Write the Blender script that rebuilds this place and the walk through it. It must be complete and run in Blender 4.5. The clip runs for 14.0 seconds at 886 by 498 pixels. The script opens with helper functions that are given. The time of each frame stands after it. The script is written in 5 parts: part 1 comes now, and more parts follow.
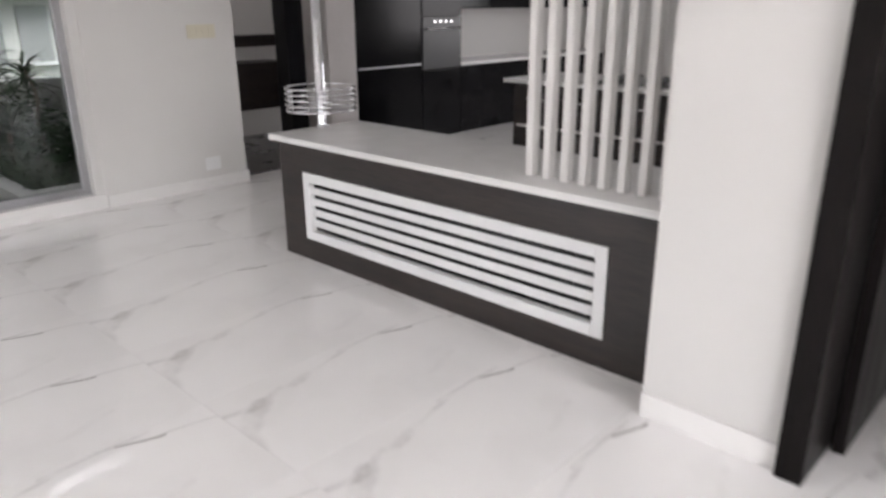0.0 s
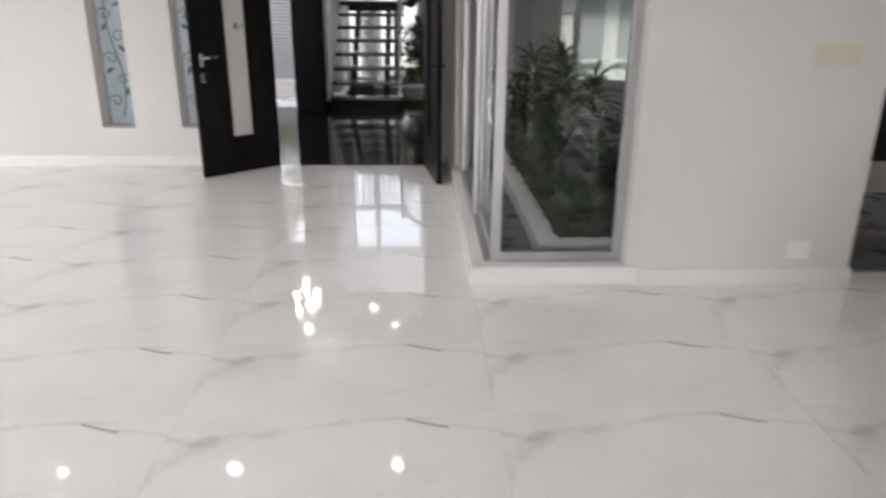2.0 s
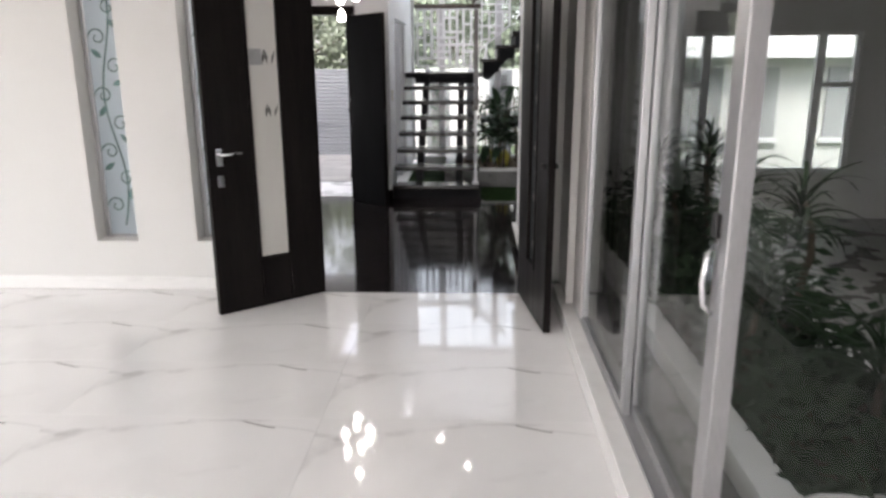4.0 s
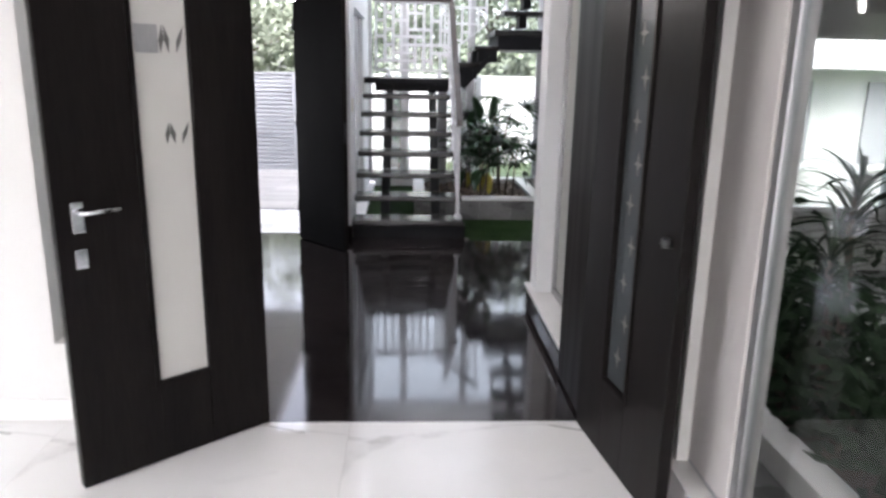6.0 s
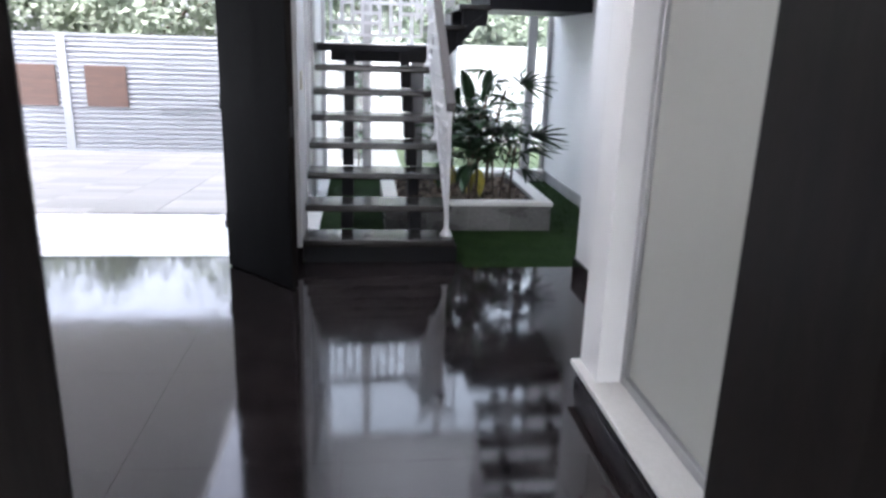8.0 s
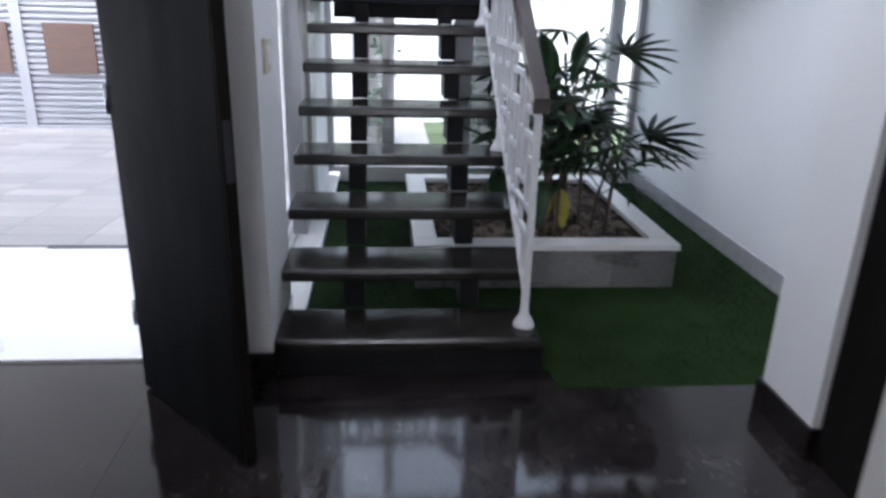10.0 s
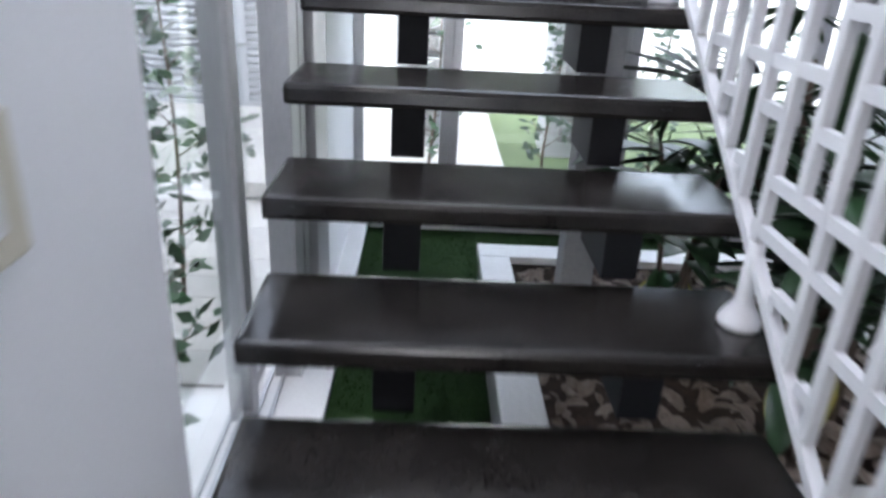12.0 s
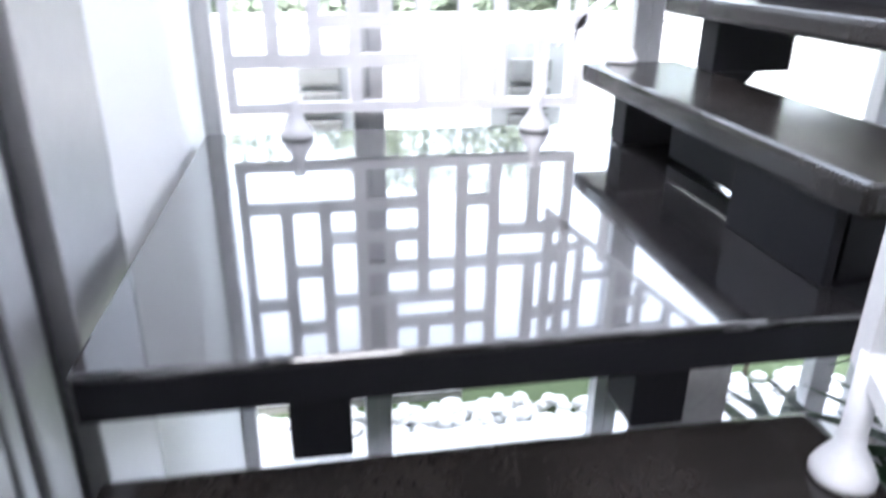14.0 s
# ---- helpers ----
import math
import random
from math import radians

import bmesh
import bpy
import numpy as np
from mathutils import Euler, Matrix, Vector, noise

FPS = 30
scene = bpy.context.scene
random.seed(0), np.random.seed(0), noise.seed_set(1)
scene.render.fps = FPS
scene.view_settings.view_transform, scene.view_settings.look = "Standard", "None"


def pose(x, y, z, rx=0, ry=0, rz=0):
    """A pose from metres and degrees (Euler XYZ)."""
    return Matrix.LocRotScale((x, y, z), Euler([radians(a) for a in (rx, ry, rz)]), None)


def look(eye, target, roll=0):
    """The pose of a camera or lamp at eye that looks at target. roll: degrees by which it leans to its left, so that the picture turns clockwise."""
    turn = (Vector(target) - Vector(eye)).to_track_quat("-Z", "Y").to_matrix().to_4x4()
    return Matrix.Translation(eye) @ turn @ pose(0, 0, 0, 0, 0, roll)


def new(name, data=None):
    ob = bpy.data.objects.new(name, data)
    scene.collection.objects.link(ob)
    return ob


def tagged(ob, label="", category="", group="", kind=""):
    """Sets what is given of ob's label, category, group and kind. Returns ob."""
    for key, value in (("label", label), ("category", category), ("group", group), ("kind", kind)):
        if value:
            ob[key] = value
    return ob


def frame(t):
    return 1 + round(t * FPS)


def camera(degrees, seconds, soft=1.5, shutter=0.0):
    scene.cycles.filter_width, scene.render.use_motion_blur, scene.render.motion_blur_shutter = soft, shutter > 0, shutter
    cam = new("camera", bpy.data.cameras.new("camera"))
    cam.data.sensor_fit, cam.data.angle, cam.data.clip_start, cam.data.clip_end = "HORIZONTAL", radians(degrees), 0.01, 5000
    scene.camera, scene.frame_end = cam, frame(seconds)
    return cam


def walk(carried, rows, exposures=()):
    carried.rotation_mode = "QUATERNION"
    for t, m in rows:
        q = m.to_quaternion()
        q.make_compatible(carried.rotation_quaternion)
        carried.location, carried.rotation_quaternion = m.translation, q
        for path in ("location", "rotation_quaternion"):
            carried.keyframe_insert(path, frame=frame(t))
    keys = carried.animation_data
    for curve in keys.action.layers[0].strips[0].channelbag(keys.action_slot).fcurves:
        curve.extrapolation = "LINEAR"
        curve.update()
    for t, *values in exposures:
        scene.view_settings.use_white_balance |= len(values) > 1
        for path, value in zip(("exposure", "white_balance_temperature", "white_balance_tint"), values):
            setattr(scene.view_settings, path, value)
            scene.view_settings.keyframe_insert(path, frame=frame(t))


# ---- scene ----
cam = camera(64.1, 14.0, soft=2.8, shutter=0.5)
PATH = [
    (0, (-0.656, -1.284, 1.488), (0.715, 0.018, 0.837), -0.4),
    (0.5, (-0.243, -0.888, 1.571), (0.993, 0.533, 0.898), 2.4),
    (1, (-0.018, -0.563, 1.653), (0.745, 1.166, 0.998), 0.1),
    (1.5, (0.127, 0.019, 1.614), (0.457, 1.870, 0.931), 1.0),
    (2, (0.143, 0.539, 1.585), (0.221, 2.420, 0.910), 0.4),
    (2.5, (0.111, 1.085, 1.610), (0.023, 2.988, 1.002), 0.3),
    (3, (-0.003, 1.563, 1.600), (-0.105, 3.484, 1.053), 3.4),
    (3.5, (-0.082, 2.044, 1.595), (-0.117, 3.953, 1.001), 0.7),
    (4, (-0.098, 2.541, 1.606), (-0.182, 4.474, 1.100), -0.3),
    (6.5, (-0.600, 4.933, 1.531), (-0.457, 6.868, 1.048), 1.9),
    (7, (-0.620, 5.403, 1.506), (-0.441, 7.330, 0.998), 2.7),
    (7.5, (-0.690, 5.855, 1.501), (-0.456, 7.771, 0.973), 1.9),
    (10, (-0.659, 8.631, 1.461), (-0.493, 10.507, 0.789), 1.6),
    (10.5, (-0.718, 9.238, 1.404), (-0.568, 11.117, 0.736), 2.6),
    (11, (-0.732, 9.757, 1.341), (-0.582, 11.631, 0.659), 2.7),
    (11.5, (-0.790, 10.313, 1.343), (-0.639, 12.172, 0.621), 0.0),
    (12, (-0.748, 10.889, 1.444), (-0.684, 12.718, 0.638), 3.1),
    (12.5, (-0.802, 11.499, 1.567), (-0.587, 13.242, 0.610), 4.2),
    (13, (-0.817, 11.883, 1.684), (-0.517, 13.661, 0.819), 4.2),
    (13.5, (-0.773, 12.143, 1.814), (-0.644, 13.978, 1.031), 1.2),
    (14, (-0.762, 12.362, 1.980), (-0.453, 14.177, 1.199), 0.5),
]
EXPOSURES = [(0.0, 1.2, 6450, 17), (1.0, 1.35, 6450, 17), (2.5, 1.2, 6600, 17), (4.0, 1.5, 6600, 17), (6.5, 2.15, 6200, 18), (7.5, 2.25, 6050, 17), (10.0, 1.85, 5850, 17), (11.0, 2.3, 5950, 17), (12.0, 2.3, 6000, 17), (12.5, 2.4, 5950, 17), (13.0, 2.65, 6000, 17), (14.0, 2.65, 6080, 18)]
walk(cam, [(t, look(eye, target, roll)) for t, eye, target, roll in PATH], EXPOSURES)

# ---- world, sun, large lights ----
world = bpy.data.worlds.new("world")
scene.world = world
world.use_nodes = True
wn = world.node_tree.nodes
sky = wn.new("ShaderNodeTexSky")
sky.sky_type = "NISHITA"
sky.sun_disc = False
sky.sun_elevation = radians(52)
sky.sun_rotation = radians(200)
sky.air_density, sky.dust_density, sky.ozone_density = 1.0, 4.0, 1.0
wn["Background"].inputs[1].default_value = 0.15
# overcast: the same sky, paler and brighter
veil = wn.new("ShaderNodeHueSaturation")
veil.inputs["Saturation"].default_value, veil.inputs["Value"].default_value = 0.3, 2.6
world.node_tree.links.new(sky.outputs[0], veil.inputs["Color"])
world.node_tree.links.new(veil.outputs[0], wn["Background"].inputs[0])


def lamp(name, m, watts, color, size, size_y):
    """A rectangular area light added as daylight fill, set at a window opening."""
    data = bpy.data.lights.new(name, "AREA")
    data.energy, data.color = watts, color
    data.shape, data.size, data.size_y = "RECTANGLE", size, size_y
    ob = new(name, data)
    ob.matrix_world = m
    return ob


sun_data = bpy.data.lights.new("sun", "SUN")
sun_data.energy, sun_data.color, sun_data.angle = 0.6, (1.0, 0.98, 0.95), radians(25)
new("sun", sun_data).matrix_world = look((0, 0, 20), (3.0, 9.0, 0))
# added area lights standing in for daylight from unseen windows behind and beside the walk
DAY = (1.0, 0.98, 0.96)
lamp("window_daylight", look((-1.6, -4.85, 1.5), (-1.6, 2.0, 1.0)), 50, DAY, 5.0, 2.2)
lamp("window_daylight", look((-5.85, 3.4, 1.5), (0.0, 3.4, 0.9)), 13, DAY, 4.6, 2.2)
lamp("window_daylight", look((9.05, 1.2, 1.65), (4.0, 1.6, 0.9)), 30, DAY, 2.6, 1.4)
lamp("window_daylight", look((9.05, 5.8, 1.65), (3.0, 5.7, 1.2)), 26, DAY, 0.8, 1.4)

# extra fill high in the stair hall, added to brighten its right wall
lamp("window_daylight", look((-1.24, 12.7, 4.5), (1.5, 12.6, 2.6)), 33, (0.96, 0.98, 1.0), 1.7, 2.0)

# ---- materials ----


def link(m, a, b):
    m.node_tree.links.new(a, b)


def mat(name, a, b=None, rough=0.5, metal=0.0, scale=8.0, fine=90.0, bump=0.0, stretch=(1, 1, 1), rvar=0.0, mixpos=(0.35, 0.65), coat=0.0, per_object=0.0, spec=0.5):
    """A surface of two colours mixed by a coarse and a fine noise, with relief and uneven gloss."""
    m = bpy.data.materials.new(name)
    m.use_nodes = True
    n = m.node_tree.nodes
    p = n["Principled BSDF"]
    p.inputs["Metallic"].default_value = metal
    p.inputs["Roughness"].default_value = rough
    p.inputs["Coat Weight"].default_value = coat
    p.inputs["Specular IOR Level"].default_value = spec
    b = b or tuple(c * 0.8 for c in a)
    co = n.new("ShaderNodeTexCoord")
    mp = n.new("ShaderNodeMapping")
    mp.inputs["Scale"].default_value = stretch
    link(m, co.outputs["Object"], mp.inputs[0])
    n1 = n.new("ShaderNodeTexNoise")
    n1.inputs["Scale"].default_value, n1.inputs["Detail"].default_value = scale, 4
    n2 = n.new("ShaderNodeTexNoise")
    n2.inputs["Scale"].default_value, n2.inputs["Detail"].default_value = fine, 3
    link(m, mp.outputs[0], n1.inputs["Vector"])
    link(m, mp.outputs[0], n2.inputs["Vector"])
    add = n.new("ShaderNodeMath")
    add.operation = "MULTIPLY_ADD"
    add.inputs[1].default_value = 0.45
    link(m, n2.outputs[0], add.inputs[0])
    half = n.new("ShaderNodeMath")
    half.operation = "MULTIPLY"
    half.inputs[1].default_value = 0.55
    link(m, n1.outputs[0], half.inputs[0])
    link(m, half.outputs[0], add.inputs[2])
    ramp = n.new("ShaderNodeMapRange")
    ramp.inputs[1].default_value, ramp.inputs[2].default_value = mixpos
    link(m, add.outputs[0], ramp.inputs[0])
    mix = n.new("ShaderNodeMix")
    mix.data_type = "RGBA"
    mix.inputs[6].default_value, mix.inputs[7].default_value = (*b, 1), (*a, 1)
    link(m, ramp.outputs[0], mix.inputs[0])
    col = mix.outputs[2]
    if per_object:
        oi = n.new("ShaderNodeObjectInfo")
        hv = n.new("ShaderNodeHueSaturation")
        mr = n.new("ShaderNodeMapRange")
        mr.inputs[3].default_value, mr.inputs[4].default_value = 1 - per_object, 1 + per_object
        link(m, oi.outputs["Random"], mr.inputs[0])
        link(m, mr.outputs[0], hv.inputs["Value"])
        link(m, col, hv.inputs["Color"])
        col = hv.outputs[0]
    link(m, col, p.inputs["Base Color"])
    if rvar:
        rr = n.new("ShaderNodeMapRange")
        rr.inputs[1].default_value, rr.inputs[2].default_value = 0.3, 0.7
        rr.inputs[3].default_value, rr.inputs[4].default_value = max(0.0, rough - rvar), rough + rvar
        link(m, n1.outputs[0], rr.inputs[0])
        link(m, rr.outputs[0], p.inputs["Roughness"])
    if bump:
        bp = n.new("ShaderNodeBump")
        bp.inputs["Strength"].default_value, bp.inputs["Distance"].default_value = bump, 0.01
        link(m, add.outputs[0], bp.inputs["Height"])
        link(m, bp.outputs[0], p.inputs["Normal"])
    return m


def marble(name, white, vein, rough):
    """Polished white marble tile: on each the same print of a soft grey vein, a thin dark crack and a smudged knot."""
    m = bpy.data.materials.new(name)
    m.use_nodes = True
    n = m.node_tree.nodes
    p = n["Principled BSDF"]
    p.inputs["Roughness"].default_value = rough
    p.inputs["Specular IOR Level"].default_value = 0.75
    co = n.new("ShaderNodeTexCoord")

    def math_node(op, a, b=None):
        k = n.new("ShaderNodeMath")
        k.operation = op
        for i, v in enumerate((a, b)):
            if isinstance(v, (int, float)):
                k.inputs[i].default_value = v
            elif v is not None:
                link(m, v, k.inputs[i])
        return k.outputs[0]

    def vec(op, a, b):
        k = n.new("ShaderNodeVectorMath")
        k.operation = op
        for i, v in enumerate((a, b)):
            if isinstance(v, tuple):
                k.inputs[i].default_value = v
            elif v is not None:
                link(m, v, k.inputs[i])
        return k

    def noise(scale, detail, source):
        t = n.new("ShaderNodeTexNoise")
        t.inputs["Scale"].default_value, t.inputs["Detail"].default_value = scale, detail
        link(m, source, t.inputs["Vector"])
        return t

    def ramp(v, a, b, c, d, kind="SMOOTHSTEP"):
        r = n.new("ShaderNodeMapRange")
        r.interpolation_type = kind
        r.inputs[1].default_value, r.inputs[2].default_value, r.inputs[3].default_value, r.inputs[4].default_value = a, b, c, d
        link(m, v, r.inputs[0])
        return r.outputs[0]

    def warped(scale, amount):
        w = vec("SUBTRACT", noise(scale, 4, co.outputs["Object"]).outputs["Color"], (0.5, 0.5, 0.5))
        return vec("ADD", co.outputs["Object"], vec("MULTIPLY", w.outputs[0], (amount, amount, 0)).outputs[0]).outputs[0]
    calm, rough_way = warped(5.0, 0.05), warped(6.0, 0.16)
    broken = ramp(noise(7.0, 3, co.outputs["Object"]).outputs[0], 0.34, 0.60, 0.18, 1.0)

    def stroke(a, b, width, strength, source, gaps):
        """How much a mark from a to b darkens the stone."""
        d = Vector(b) - Vector(a)
        e = vec("SUBTRACT", source, (a[0], a[1], 0.0)).outputs[0]
        flat = vec("MULTIPLY", e, (1.0, 1.0, 0.0)).outputs[0]
        h = ramp(math_node("DIVIDE", vec("DOT_PRODUCT", flat, (d.x, d.y, 0.0)).outputs["Value"], d.length_squared), 0, 1, 0, 1, "LINEAR")
        on = vec("SCALE", (d.x, d.y, 0.0), None)
        link(m, h, on.inputs["Scale"])
        r = vec("DISTANCE", flat, on.outputs[0]).outputs["Value"]
        v = math_node("MULTIPLY", ramp(r, 0, width, 1, 0), strength)
        return math_node("MULTIPLY", v, broken) if gaps else v
    marks = [
        stroke((0.27, 0.275), (0.43, 0.225), 0.011, 0.9, calm, False),
        stroke((0.20, 0.29), (0.66, 0.185), 0.009, 0.38, calm, True),
        stroke((0.02, 0.285), (0.40, 0.29), 0.016, 0.30, calm, True),
        stroke((-0.22, 0.20), (0.12, 0.285), 0.022, 0.24, calm, True),
        stroke((-0.66, 0.18), (-0.50, 0.15), 0.03, 0.30, calm, True),
        stroke((-0.53, 0.15), (-0.47, 0.16), 0.042, 0.42, rough_way, True),
        stroke((-0.50, 0.14), (-0.60, 0.00), 0.055, 0.24, rough_way, True),
        stroke((-0.47, 0.15), (-0.15, 0.205), 0.035, 0.26, rough_way, True),
        stroke((-0.60, 0.02), (-0.66, -0.12), 0.06, 0.2, rough_way, True),
        stroke((-0.10, -0.20), (0.35, -0.12), 0.05, 0.09, rough_way, True),
    ]
    total = marks[0]
    for v in marks[1:]:
        total = math_node("MAXIMUM", total, v)
    cloud = math_node("MULTIPLY", ramp(noise(2.2, 3, rough_way).outputs[0], 0.42, 0.72, 0, 1), 0.07)
    mix = n.new("ShaderNodeMix")
    mix.data_type = "RGBA"
    mix.inputs[6].default_value, mix.inputs[7].default_value = (*white, 1), (*vein, 1)
    link(m, math_node("MAXIMUM", total, cloud), mix.inputs[0])
    link(m, mix.outputs[2], p.inputs["Base Color"])
    return m


def glass(name, tint=(1, 1, 1), ior=1.45, rough=0.0):
    m = bpy.data.materials.new(name)
    m.use_nodes = True
    n = m.node_tree.nodes
    out = n["Material Output"]
    n.remove(n["Principled BSDF"])
    tr, gl, fr, mx = n.new("ShaderNodeBsdfTransparent"), n.new("ShaderNodeBsdfGlossy"), n.new("ShaderNodeLayerWeight"), n.new("ShaderNodeMixShader")
    tr.inputs[0].default_value = (*tint, 1)
    gl.inputs["Roughness"].default_value = rough
    pw, ma = n.new("ShaderNodeMath"), n.new("ShaderNodeMath")
    pw.operation, ma.operation = "POWER", "MULTIPLY_ADD"
    pw.inputs[1].default_value = 5.0
    r0 = ((ior - 1) / (ior + 1)) ** 2
    ma.inputs[1].default_value, ma.inputs[2].default_value = 0.9 - r0, r0
    link(m, fr.outputs["Facing"], pw.inputs[0])
    link(m, pw.outputs[0], ma.inputs[0])
    link(m, ma.outputs[0], mx.inputs[0])
    link(m, tr.outputs[0], mx.inputs[1])
    link(m, gl.outputs[0], mx.inputs[2])
    link(m, mx.outputs[0], out.inputs[0])
    return m


def frosted(name, color, through_part):
    m = bpy.data.materials.new(name)
    m.use_nodes = True
    n = m.node_tree.nodes
    out = n["Material Output"]
    p = n["Principled BSDF"]
    p.inputs["Base Color"].default_value = (*color, 1)
    p.inputs["Roughness"].default_value = 0.25
    tl, mx, nz = n.new("ShaderNodeBsdfTranslucent"), n.new("ShaderNodeMixShader"), n.new("ShaderNodeTexNoise")
    nz.inputs["Scale"].default_value = 14
    mr = n.new("ShaderNodeMapRange")
    mr.inputs[3].default_value, mr.inputs[4].default_value = through_part - 0.12, through_part + 0.12
    link(m, nz.outputs[0], mr.inputs[0])
    tl.inputs[0].default_value = (*color, 1)
    link(m, mr.outputs[0], mx.inputs[0])
    link(m, p.outputs[0], mx.inputs[1])
    link(m, tl.outputs[0], mx.inputs[2])
    link(m, mx.outputs[0], out.inputs[0])
    return m


def glow(name, color, strength):
    m = bpy.data.materials.new(name)
    m.use_nodes = True
    p = m.node_tree.nodes["Principled BSDF"]
    p.inputs["Base Color"].default_value = (*color, 1)
    p.inputs["Emission Color"].default_value = (*color, 1)
    p.inputs["Emission Strength"].default_value = strength
    return m


PAINT = mat("white_wall_paint", (0.67, 0.655, 0.637), (0.63, 0.615, 0.597), 0.55, scale=1.3, fine=160, bump=0.04, rvar=0.08)
COOL = mat("stair_wall_paint", (0.86, 0.865, 0.875), (0.815, 0.82, 0.835), 0.5, scale=1.1, fine=150, bump=0.04, rvar=0.08)
TAUPE = mat("taupe_panel", (0.55, 0.52, 0.505), (0.48, 0.45, 0.44), 0.45, scale=2, fine=50, stretch=(2, 2, 0.3))
CEIL = mat("ceiling_paint", (0.82, 0.81, 0.80), (0.78, 0.77, 0.76), 0.7, scale=2, fine=120)
MARBLE = marble("marble_tile", (0.85, 0.835, 0.825), (0.20, 0.18, 0.175), 0.05)
SKIRT = mat("marble_skirting", (0.77, 0.755, 0.74), (0.66, 0.645, 0.635), 0.12, scale=2.2, fine=11, stretch=(0.7, 0.7, 4), mixpos=(0.28, 0.5))
GROUT = mat("pale_grout", (0.70, 0.685, 0.67), (0.64, 0.625, 0.61), 0.7)
GRANITE = mat("dark_polished_stone", (0.043, 0.034, 0.034), (0.010, 0.008, 0.009), 0.08, scale=5, fine=34, rvar=0.03, mixpos=(0.40, 0.74), per_object=0.15, spec=0.5)
POLISHED = mat("polished_black_granite", (0.028, 0.025, 0.025), (0.008, 0.008, 0.009), 0.08, scale=6, fine=150, rvar=0.03, mixpos=(0.40, 0.75), spec=1.0, coat=1.0)
TREAD = mat("black_granite_tread", (0.028, 0.0235, 0.021), (0.0105, 0.0095, 0.009), 0.2, scale=7, fine=140, rvar=0.06, mixpos=(0.35, 0.8), spec=0.35)
SPINE = mat("black_painted_steel", (0.006, 0.006, 0.008), (0.003, 0.003, 0.005), 0.55, scale=6, fine=120, bump=0.05, spec=0.2)
WOOD = mat("dark_wood_laminate", (0.036, 0.025, 0.022), (0.009, 0.007, 0.007), 0.36, scale=3, fine=22, stretch=(1, 0.35, 5), bump=0.03, rvar=0.08)
DOOR = mat("dark_stained_door", (0.014, 0.0115, 0.011), (0.007, 0.006, 0.006), 0.36, scale=4, fine=40, stretch=(3, 3, 0.25), bump=0.03, rvar=0.06, spec=0.07)
RAILWOOD = mat("brown_wood_handrail", (0.036, 0.021, 0.014), (0.014, 0.009, 0.007), 0.28, scale=5, fine=50, stretch=(3, 0.3, 0.3), coat=0.3)
BLACKGLOSS = mat("black_gloss_front", (0.008, 0.008, 0.009), (0.005, 0.005, 0.006), 0.16, scale=3, fine=80, rvar=0.04, spec=0.13)
LEAFWOOD = mat("charcoal_stained_wood", (0.007, 0.0068, 0.0078), (0.0035, 0.0035, 0.0042), 0.6, scale=3, fine=50, stretch=(2, 2, 0.4), bump=0.05, rvar=0.1, spec=0.04)
COUNTER = mat("white_quartz_top", (0.80, 0.795, 0.785), (0.74, 0.735, 0.725), 0.16, scale=6, fine=200, rvar=0.03)
WHITEPAINT = mat("white_enamel", (0.80, 0.80, 0.80), (0.75, 0.75, 0.75), 0.3, scale=9, fine=120, bump=0.02)
RAILPAINT = mat("white_railing_paint", (0.64, 0.64, 0.66), (0.58, 0.58, 0.60), 0.38, scale=9, fine=120, bump=0.03, rvar=0.08)
SLATPAINT = mat("white_slat_lacquer", (0.78, 0.76, 0.745), (0.73, 0.71, 0.695), 0.35, scale=6, fine=90)
ALU = mat("grey_aluminium", (0.46, 0.46, 0.47), (0.38, 0.38, 0.39), 0.34, 0.75, scale=5, fine=130, stretch=(1, 1, 0.2), rvar=0.06)
ALUDARK = mat("shaded_seal", (0.035, 0.035, 0.04), (0.02, 0.02, 0.025), 0.5)
CHROME = mat("chrome", (0.80, 0.80, 0.82), (0.72, 0.72, 0.74), 0.10, 1.0, scale=12, fine=90)
GLASS = glass("clear_glass", (0.93, 0.96, 0.95))
TINTED = glass("courtyard_glass", (0.84, 0.86, 0.85), 1.47)
FROST = frosted("frosted_glass", (0.72, 0.78, 0.82), 0.75)
CURTAIN = frosted("curtained_glass", (0.58, 0.585, 0.56), 0.45)
MILK = frosted("milky_door_glass", (0.74, 0.73, 0.70), 0.35)
ETCHED = frosted("grey_etched_glass", (0.09, 0.10, 0.105), 0.5)
MARK = mat("grey_etch", (0.16, 0.155, 0.15), (0.10, 0.10, 0.095), 0.4)
MOTIF = mat("etched_motif", (0.14, 0.26, 0.24), (0.07, 0.13, 0.13), 0.3)
TURF = mat("artificial_turf", (0.021, 0.046, 0.013), (0.008, 0.021, 0.005), 0.95, scale=4, fine=220, bump=0.9, spec=0.1, mixpos=(0.3, 0.7))
BLADE = mat("turf_blade", (0.030, 0.062, 0.016), (0.013, 0.033, 0.008), 0.8, scale=4, fine=60, spec=0.15)
LAWN = mat("lawn", (0.085, 0.115, 0.05), (0.05, 0.075, 0.03), 0.9, scale=1.2, fine=70, bump=0.6)
SOIL = mat("dry_soil", (0.10, 0.068, 0.05), (0.045, 0.03, 0.024), 0.95, scale=14, fine=80, bump=0.9)
LITTER = mat("dry_leaf", (0.50, 0.41, 0.34), (0.26, 0.19, 0.14), 0.8, scale=9, fine=60, per_object=0.3)
KERB = mat("white_stone_kerb", (0.76, 0.75, 0.74), (0.66, 0.65, 0.64), 0.35, scale=4, fine=70, bump=0.03)
